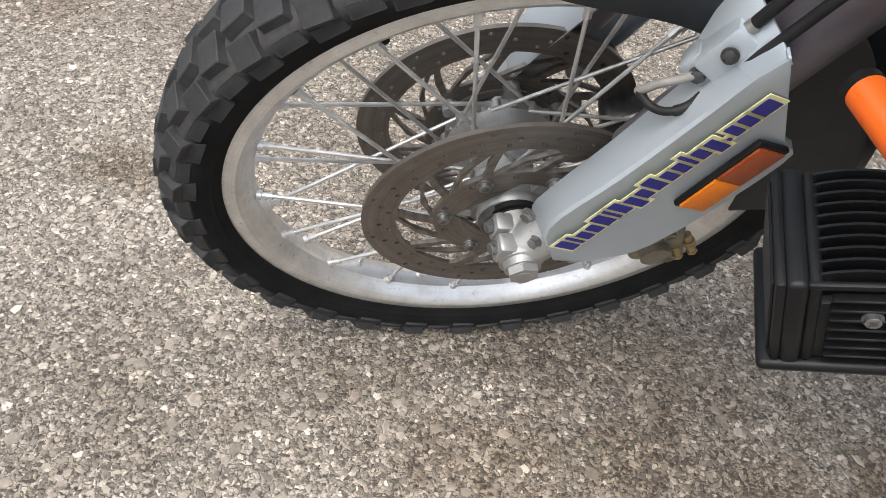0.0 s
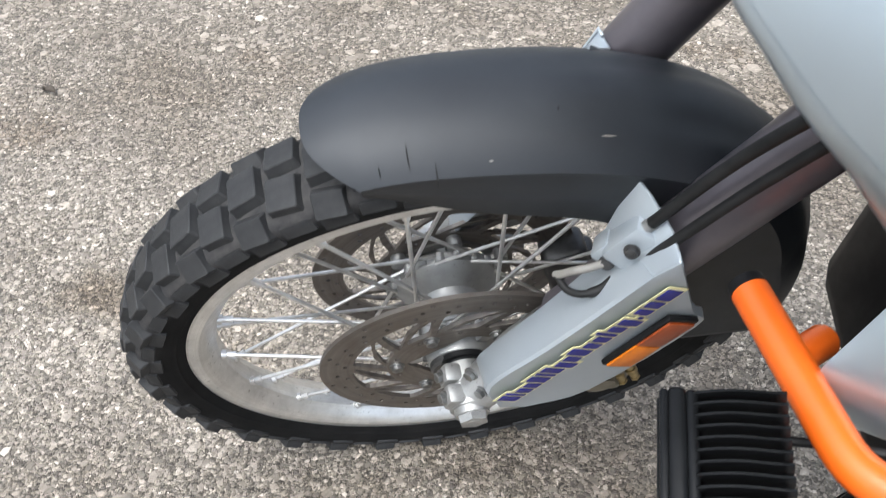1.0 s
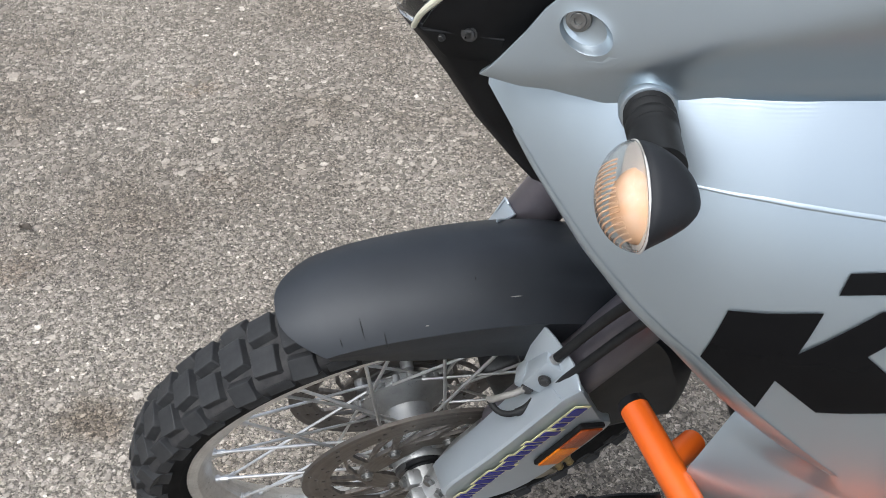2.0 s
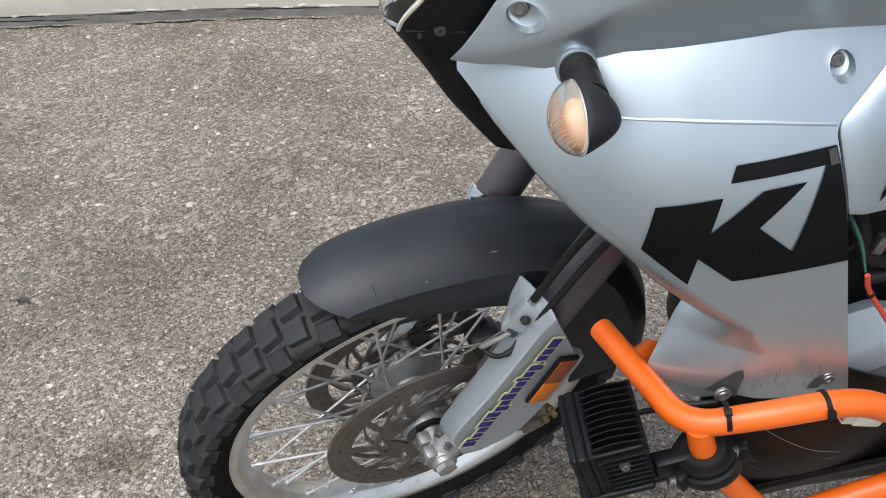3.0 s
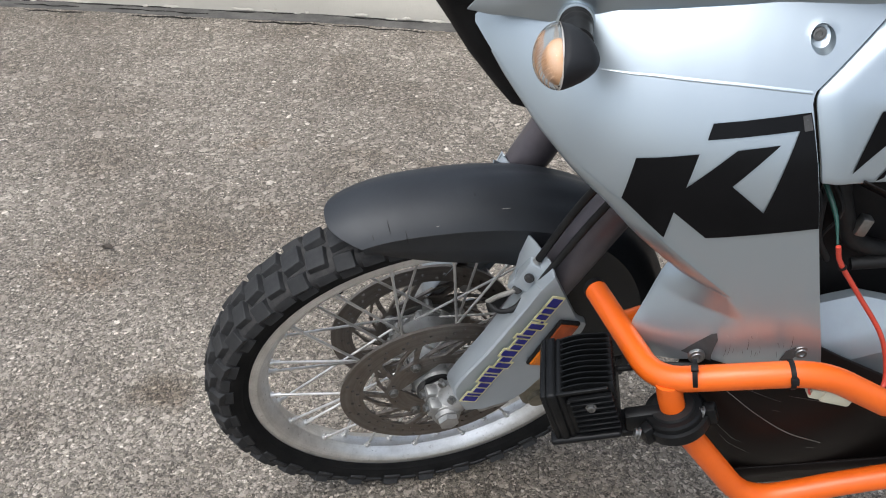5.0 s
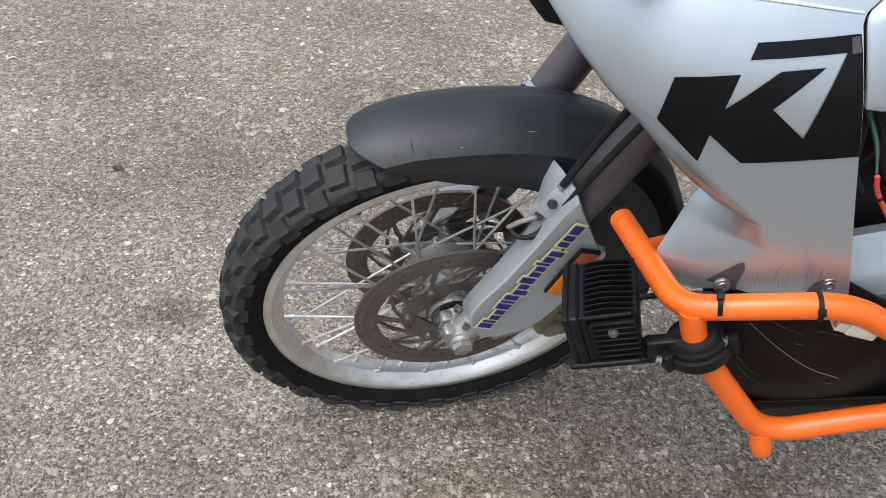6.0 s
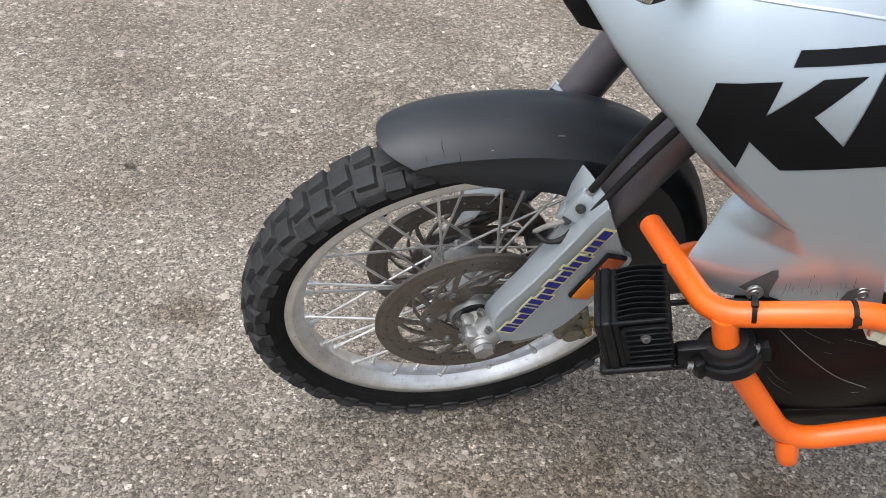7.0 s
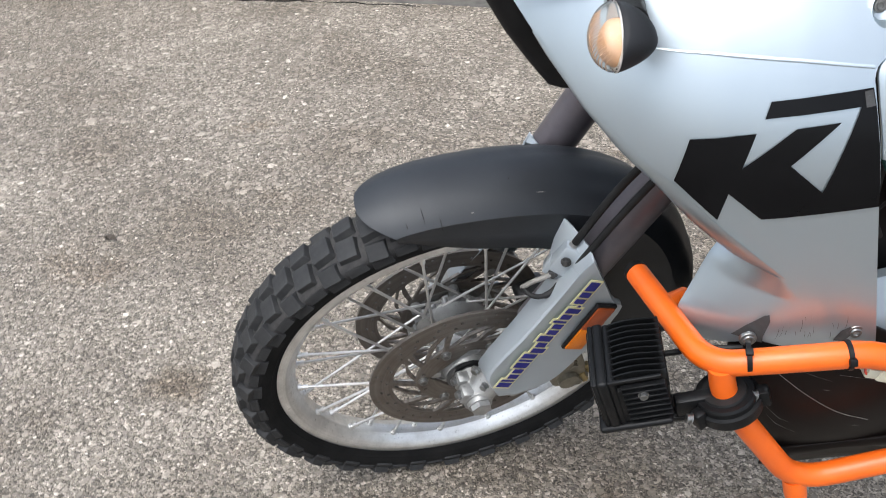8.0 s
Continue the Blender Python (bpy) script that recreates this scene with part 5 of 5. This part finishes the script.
def build_tank():
    """The tank panel behind the seam with its flange, and the lower flank under the open bay."""
    rows = []
    for k in range(37):
        t = k / 36
        row = []
        for j in range(33):
            z0 = 0.857
            z = z0 + (1.075 - z0) * t
            x0 = seam_x(z) + 0.0025
            x = x0 + (0.86 - x0) * (j / 32) ** 1.3
            y = tank_y(x, z)
            dish = 0.003 * math.exp(-(((x - seam_x(z) - 0.055) / 0.045) ** 2 + ((z - 0.963) / 0.028) ** 2))
            lip = 0.005 * math.exp(-((x - x0) / 0.008) ** 2)
            row.append((x, y + dish + lip, z))
        rows.append(row)
    tank = part("tank_panel", grid(bmesh.new(), rows), M_SILVER, bike, "silver painted tank panel with black sticker", BODY, solid=0.006, bevel=0.001, angle=45)
    fn = lambda x, z: Vector((x, tank_y(x, z) - 0.0012 + 0.003 * math.exp(-(((x - seam_x(z) - 0.055) / 0.045) ** 2 + ((z - 0.963) / 0.028) ** 2)), z))
    part("black_sticker", patch([(0.4210, 0.9226), (0.520, 0.939), (0.520, 0.927), (0.4570, 0.9180), (0.4045, 0.8672)], 0, fn), M_GLOSSBLACK, tank, "glossy black sticker")
    part("black_sticker", patch([(0.4385, 0.8735), (0.4365, 0.8625), (0.4285, 0.8590)], 0, fn), M_GLOSSBLACK, tank)
    part("black_sticker", patch([(0.470, 0.905), (0.54, 0.915), (0.54, 0.870), (0.455, 0.866)], 0, fn), M_GLOSSBLACK, tank)
    # lower flank
    rows = []
    for k in range(21):
        row = []
        for j in range(25):
            x = 0.385 + 0.46 * j / 24
            ridge = 0.621 + 0.45 * (x - 0.466)
            z = ridge + 0.012 + 0.09 * (0.5 - k / 20) * 2 if k < 10 else ridge - 0.10 * (k - 10) / 10 + 0.012 * (k < 11)
            z = min(z, 0.684, 0.652 + 0.40 * (x - 0.40))
            y = -0.207 + (0.66 * (z - ridge) if z > ridge else 0.25 * (ridge - z)) + (0.012 if k == 0 else 0.0)
            row.append((x, y, z))
        rows.append(row)
    part("tank_flank", grid(bmesh.new(), rows), M_FLANK, bike, "silver lower tank flank with a ridge", BODY, solid=0.005, angle=25, bevel=0.002)
    # dark bay between the two, kept dark by an added black box
    bm = box(bmesh.new(), (0.50, 0.24, 0.34), (0.66, -0.02, 0.74), None, 0.03, 3)
    bay = part("bay_filler", bm, M_BLACK, bike, "added black box that darkens the open bay", BODY)
    for r, line in ((0.010, [(0.415, -0.150, 0.85), (0.430, -0.165, 0.80), (0.455, -0.16, 0.755), (0.50, -0.155, 0.735)]), (0.004, [(0.400, -0.170, 0.85), (0.405, -0.180, 0.78), (0.43, -0.17, 0.735)]), (0.007, [(0.46, -0.165, 0.725), (0.52, -0.170, 0.738), (0.60, -0.165, 0.75)])):
        part("bay_hose", tube(bmesh.new(), smooth_path(line, 6), r, 10), M_HOSE, bay, "black hose")
    bm = box(bmesh.new(), (0.012, 0.012, 0.022), (0.452, -0.172, 0.783), Matrix.Rotation(radians(12), 4, "Y"), 0.002)
    part("steel_clip", bm, M_BOLT, bay, "small steel clip")
    rows = [[(0.418 + 0.19 * u, -0.206 + 0.035 * v, 0.862 - 0.105 * u * 0.9 - 0.02 * v) for v in (0, 0.5, 1)] for u in (k / 10 for k in range(11))]
    part("bay_flap", grid(bmesh.new(), rows), M_SHIELD, bay, "dark brown flap edge", solid=0.002)
    grn = smooth_path([(0.385, -0.165, 0.858), (0.396, -0.185, 0.838), (0.404, -0.205, 0.818), (0.406, -0.222, 0.798)], 6)
    red = smooth_path([(0.404, -0.228, 0.800), (0.412, -0.229, 0.780), (0.440, -0.232, 0.742), (0.478, -0.238, 0.690), (0.497, -0.245, 0.640), (0.490, -0.262, 0.618)], 8)
    wire = part("wire", tube(bmesh.new(), red, 0.0026, 10), M_RED, bike, "red insulated wire hanging out of the bay", BODY)
    part("green_sleeve", tube(bmesh.new(), grn, [0.0014 + 0.0013 * math.sin(math.pi * min(1.0, k / (len(grn) - 1) * 1.15)) for k in range(len(grn))], 10), M_GREEN, wire, "green sleeve of the wire")
    part("wire_tie", tube(bmesh.new(), [red[9], red[9].lerp(red[10], 0.5)], 0.0040, 12), M_BLACK, wire, "black tie round the wire")
    for dx, dy, low in ((0.010, 0.016, 0.770), (-0.006, 0.012, 0.765)):
        strand = smooth_path([(0.388 + dx * 0.4, -0.165 + dy, 0.856), (0.400 + dx, -0.182 + dy, 0.832), (0.408 + dx * 1.4, -0.196 + dy, 0.806), (0.404 + dx, -0.190 + dy, low), (0.412 + dx, -0.17, 0.750)], 6)
        part("loose_wire", tube(bmesh.new(), strand, 0.0017, 8), M_HOSE, wire, "thin black wire inside the bay")
    return tank


def build_inner_shield():
    """Scratched dark plastic shield framed by the crash bar."""
    rows = []
    for k in range(19):
        t = k / 18
        row = []
        for j in range(25):
            s = j / 24
            x = 0.288 + 0.512 * s
            top = table_of(x, [0.30, 0.33, 0.41, 0.50, 0.80], [0.640, 0.655, 0.664, 0.612, 0.435])
            low = table_of(x, [0.29, 0.325, 0.37, 0.41, 0.80], [0.555, 0.490, 0.425, 0.398, 0.380])
            y = -0.205 - 0.028 * math.sin(math.pi * min(1, s * 1.6 + 0.12)) * math.sin(math.pi * (0.15 + 0.8 * t))
            row.append((x, y, top + (min(low, top - 0.02) - top) * t))
        rows.append(row)
    shield = part("engine_shield", grid(bmesh.new(), rows), M_SHIELD, bike, "scratched dark brown plastic shield behind the crash bar", BODY, solid=0.006, angle=50, bevel=0.002)
    # black sheet added to darken the gap under the shield
    rows = [[(0.385 + 0.42 * s, -0.222 + 0.02 * v, 0.430 + 0.072 * s - 0.062 * v) for v in (0, 0.5, 1)] for s in (k / 12 for k in range(13))]
    part("gap_sheet", grid(bmesh.new(), rows), M_SHIELD, shield, "added black sheet for the dark gap below the shield", solid=0.004)
    rng = random.Random(21)

    def on_shield(x, t, out=0.0006):
        s = (x - 0.288) / 0.512
        top = table_of(x, [0.30, 0.33, 0.41, 0.50, 0.80], [0.640, 0.655, 0.664, 0.612, 0.435])
        low = table_of(x, [0.29, 0.325, 0.37, 0.41, 0.80], [0.555, 0.490, 0.425, 0.398, 0.380])
        y = -0.205 - 0.028 * math.sin(math.pi * min(1, s * 1.6 + 0.12)) * math.sin(math.pi * (0.15 + 0.8 * t))
        return Vector((x, y - out, top + (min(low, top - 0.02) - top) * t))
    part("scratch", tube(bmesh.new(), smooth_path([on_shield(0.345, 0.36), on_shield(0.385, 0.44), on_shield(0.43, 0.52), on_shield(0.475, 0.56)], 6), 0.0004, 5), M_PIPE, shield, "long pale scratch")
    for k in range(6):
        x, t, dx, dt = rng.uniform(0.32, 0.48), rng.uniform(0.25, 0.85), rng.uniform(0.01, 0.05), rng.uniform(-0.06, 0.10)
        part("scratch", tube(bmesh.new(), [on_shield(x + dx * u, t + dt * u * (1.3 - 0.3 * u)) for u in (0, 0.33, 0.66, 1)], [0.00006, 0.00014, 0.00012, 0.00006], 4), M_PIPE, shield, "fine scratch")
    bm = box(bmesh.new(), (0.44, 0.30, 0.30), (0.62, 0.0, 0.50), None, 0.04, 3)
    part("engine_block", bm, M_BLACK, bike, "dark engine block behind the shield", BODY)


BAR_R = 0.0140


def build_crash_bar(side):
    s = -side

    def q(x, y, z):
        return (x, y * s if side > 0 else y, z)

    upper = bent_path([q(0.2084, -0.1008, 0.6195), q(0.2535, -0.2540, 0.6310), q(0.3300, -0.2710, 0.6595), q(0.4120, -0.2740, 0.6720), q(0.5000, -0.2720, 0.6200), q(0.78, -0.265, 0.455)], 0.034, 8)
    bar = part("crash_bar", tube(bmesh.new(), upper, BAR_R, 22), M_ORANGE, bike, "orange powder-coated tubular crash bar", BODY)
    lower = bent_path([q(0.2660, -0.2580, 0.6340), q(0.2760, -0.2620, 0.5950), q(0.3030, -0.2690, 0.5550), q(0.3880, -0.2730, 0.4420), q(0.5050, -0.2700, 0.4840), q(0.80, -0.262, 0.56)], 0.045, 8)
    part("lower_tube", tube(bmesh.new(), lower, BAR_R, 22), M_ORANGE, bar, "orange lower tube")
    stub = [q(0.3860, -0.2740, 0.450), q(0.3925, -0.2795, 0.427), q(0.3955, -0.2815, 0.417), q(0.3968, -0.2825, 0.412)]
    part("tube_stub", tube(bmesh.new(), stub, [0.0135, 0.0132, 0.0118, 0.0070], 20), M_ORANGE, bar, "orange end stub")
    part("cross_tube", tube(bmesh.new(), [q(0.2270, -0.160, 0.622), q(0.262, -0.128, 0.604)], 0.0125, 18), M_ORANGE, bar, "orange cross tube")
    part("end_cap", rod(bmesh.new(), q(0.2066, -0.0948, 0.6190), q(0.2088, -0.1025, 0.6197), 0.0138, 0.0146, 20), M_BLACK, bar, "black rubber tube cap")
    return bar


def build_cable_tie(at, way, lock=0.0):
    """A nylon strap round the bar with its square lock."""
    way = Vector(way).normalized()
    turn = way.to_track_quat("Y", "Z").to_matrix().to_4x4()
    bm = lathe(bmesh.new(), [(BAR_R + 0.0002, -0.0026), (BAR_R + 0.0016, -0.0024), (BAR_R + 0.0016, 0.0024), (BAR_R + 0.0002, 0.0026)], 28, closed=True)
    box(bm, (0.0055, 0.0075, 0.0075), ((BAR_R + 0.0030) * math.cos(lock), 0, (BAR_R + 0.0030) * math.sin(lock)), Matrix.Rotation(-lock, 4, "Y"), 0.001)
    tie = part("cable_tie", bm, M_BLACK, bike, "black nylon cable tie round the crash bar", BODY @ Matrix.Translation(at) @ turn)
    return tie


def build_aux_lamp():
    """A finned black work lamp on a clamp."""
    turn = Matrix.Rotation(radians(-4), 4, "Z") @ Matrix.Rotation(radians(-19), 4, "Y")
    m = BODY @ Matrix.Translation((0.178, -0.2370, 0.6000)) @ turn @ Matrix.Translation((0, 0, 0.0035))
    lx, ly, lz = 0.070, 0.087, 0.075
    bm = box(bmesh.new(), (lx, ly - 0.006, lz - 0.022), (0.004, 0, -0.010), None, 0.004, 2)
    lamp = part("work_lamp", bm, M_LAMP, bike, "black finned auxiliary work lamp on the crash bar", m)
    for k in range(10):
        y = -ly / 2 + 0.0100 + 0.0080 * k
        bm = bmesh.new()
        rows = [[(-0.0145 + 0.0565 * u, y + 0.0011 * v, -0.004 + (lz / 2) * w + 0.0035 * math.sin(math.pi * min(1, u * 1.2))) for v, w in ((-1, 0.3), (-0.8, 1.0), (0.8, 1.0), (1, 0.3))] for u in (i / 8 for i in range(9))]
        grid(bm, rows)
        part("cooling_fin", bm, M_LAMP, lamp, solid=0.0006)
    for k in range(7):
        bm = box(bmesh.new(), (0.046, 0.006, 0.0018), (0.016, -ly / 2 + 0.0018, 0.024 - 0.0086 * k), None, 0.0007, 1)
        part("side_rib", bm, M_LAMP, lamp)
    part("shoulder_rib", box(bmesh.new(), (0.056, 0.0045, 0.0045), (0.009, -ly / 2 + 0.0035, lz / 2 - 0.0055), None, 0.0018), M_LAMP, lamp)
    bm = box(bmesh.new(), (0.012, ly, lz), (-lx / 2 + 0.011, 0, -0.002), None, 0.004, 3)
    box(bm, (0.006, ly - 0.002, lz - 0.002), (-lx / 2 + 0.003, 0, -0.002), None, 0.0025, 2)
    part("bezel", bm, M_LAMP, lamp, "black lamp bezel")
    part("collar", box(bmesh.new(), (0.008, ly - 0.003, lz - 0.003), (-lx / 2 + 0.0200, 0, -0.002), None, 0.0035, 3), M_LAMP, lamp, "smooth collar behind the bezel")
    part("lamp_foot", box(bmesh.new(), (lx + 0.009, ly + 0.004, 0.0085), (-0.0025, 0, -lz / 2 - 0.0045), None, 0.0040, 3), M_LAMP, lamp, "thick rounded foot plate")
    part("lamp_glass", box(bmesh.new(), (0.002, ly - 0.012, lz - 0.012), (-lx / 2 - 0.0008, 0, -0.002), None, 0.0006, 1), M_LAMP, lamp, "dark lamp front glass")
    part("lamp_screw", hexbolt(bmesh.new(), (0.014, -ly / 2 + 0.0010, 0.0085), (0, -1, 0.1), 0.0042, 0.0045), M_BOLT, lamp, "bright steel side screw")
    # U-bracket below, clamp round the lower tube
    bm = bmesh.new()
    box(bm, (0.115, 0.034, 0.009), (0.225, -0.252, 0.5555), Matrix.Rotation(radians(-11), 4, "Y"), 0.003)
    rod(bm, (0.186, -0.240, 0.5390), (0.186, -0.240, 0.5470), 0.013, seg=24)
    box(bm, (0.050, 0.016, 0.026), (0.252, -0.262, 0.580), Matrix.Rotation(radians(-14), 4, "Y"), 0.004)
    bracket = part("lamp_bracket", bm, M_LAMP, bike, "flat black lamp bracket", BODY)
    a, b = Vector((0.2660, -0.2580, 0.6340)), Vector((0.2950, -0.2670, 0.5600))
    axis = (b - a).normalized()
    mid = Vector((0.2810, -0.2630, 0.5860))
    m = BODY @ Matrix.Translation(mid) @ axis.to_track_quat("Y", "Z").to_matrix().to_4x4()
    prof = [(0.0170, -0.0120), (0.0330, -0.0130), (0.0350, -0.0100), (0.0352, -0.0040), (0.0395, -0.0030), (0.0400, 0.0040), (0.0395, 0.0090), (0.0360, 0.0130), (0.0170, 0.0120)]
    bm = lathe(bmesh.new(), prof, 48, closed=True)
    clamp = part("bar_clamp", bm, M_LAMP, bike, "round black lamp clamp on the crash bar", m @ Matrix.Diagonal((0.92, 1, 0.92, 1)), angle=30)
    bm = lathe(bmesh.new(), [(0.0138, -0.0150), (0.0250, -0.0155), (0.0262, -0.0120), (0.0138, 0.0118)], 40, closed=True)
    part("clamp_ring", bm, M_HOSE, clamp, "rubber ring in the clamp")
    for ang in (-45, 95):
        c = Vector((0.041 * math.cos(radians(ang)), 0.0, 0.041 * math.sin(radians(ang))))
        bm = box(bmesh.new(), (0.014, 0.022, 0.016), c, Matrix.Rotation(-radians(ang), 4, "Y"), 0.003)
        part("clamp_lug", bm, M_LAMP, clamp)
        part("clamp_bolt", hexbolt(bmesh.new(), c + Vector((0.006, -0.006, -0.007)), (0.2, -0.55, -0.8), 0.0052, 0.006), M_BOLT, clamp)
    cable = smooth_path([(0.212, -0.200, 0.585), (0.235, -0.205, 0.595), (0.262, -0.215, 0.612), (0.30, -0.225, 0.625)], 6)
    part("lamp_cable", tube(bmesh.new(), cable, 0.0034, 8), M_HOSE, bracket, "black lamp cable")


def build_connector():
    bm = box(bmesh.new(), (0.034, 0.020, 0.017), (0.436, -0.270, 0.6370), Matrix.Rotation(radians(14), 4, "Y"), 0.003)
    box(bm, (0.014, 0.016, 0.013), (0.414, -0.270, 0.6415), Matrix.Rotation(radians(14), 4, "Y"), 0.002)
    con = part("connector", bm, M_NYLON, bike, "cream nylon wire connector under the crash bar", BODY)
    part("connector_wire", tube(bmesh.new(), smooth_path([(0.409, -0.270, 0.655), (0.405, -0.276, 0.646), (0.411, -0.276, 0.638)], 6), 0.0013, 8), M_RED, con, "thin red wire")


def build_screen():
    """The foot of the windscreen over the fairing."""
    rows = []
    foot = bent_path([(0.250, -0.139, 1.120), (0.267, -0.142, 1.0835), (0.3575, -0.150, 1.054), (0.47, -0.152, 1.026)], 0.008, 5)
    for k in range(9):
        t = k / 8
        rows.append([q + Vector((0.035 * t, 0.050 * t * t + 0.004 * t, 0.085 * t)) for q in foot])
    ob = part("windscreen", grid(bmesh.new(), rows), M_SCREEN, bike, "pale blue-grey windscreen lower edge", BODY, solid=0.003, angle=50)
    part("screen_rim", tube(bmesh.new(), foot, 0.0024, 8), M_FLANK, ob, "pale raised rim of the screen")


def build_shade_block():
    # unseen boxes, added to keep sky light off the mudguard
    bm = box(bmesh.new(), (0.26, 0.20, 0.12), (0.28, 0.0, 0.945), None, 0.03, 3)
    box(bm, (0.10, 0.15, 0.05), (0.185, 0.0, 0.905), Matrix.Rotation(radians(-25), 4, "Y"), 0.012)
    part("shade_block", bm, M_BLACK, bike, "unseen black blocks added behind the fairing to shade the mudguard", BODY)


M_SCREEN = surface("screen_plastic", (0.27, 0.36, 0.47), (0.23, 0.31, 0.42), (0.08, 0.16), 0.2, scale=9, grain=900, bump=0.03, coat=0.6)

for side in (-1, 1):
    panel = build_side_panel(side)
    if side < 0:
        build_decals(panel)
        build_edge_lip(panel)
        build_cup(panel, CUP, on_panel, 0.0100)
        dished_bolt(panel, on_panel(0.3628, 0.9752, -0.0085), (-0.03, -1, 0.25), 0.60)
        for x, z in ((0.2990, 0.6450), (0.4017, 0.6655)):
            dished_bolt(panel, on_panel(x, z, -0.0040), (0, -1, 0.05), 0.88)
    fairing = build_upper_fairing(side)
    if side < 0:
        build_cup(fairing, FAIRING_CUP, on_fairing, 0.0080)
        dished_bolt(fairing, on_fairing(0.1015, 1.0085, -0.0066), (-0.35, -1, 0.15), 0.78)
build_turn_signal(-1)
build_crash_bar(-1)
build_headlight()
build_tank()
build_inner_shield()
build_screen()
build_shade_block()
build_aux_lamp()
build_cable_tie((0.2900, -0.2612, 0.6507), (0.97, -0.16, 0.20), 1.2)
build_cable_tie((0.3820, -0.2727, 0.6670), (0.97, -0.05, 0.16), 0.4)
build_cable_tie((0.4950, -0.2720, 0.6235), (0.85, 0.02, -0.53), 0.2)
build_connector()
build_stones()
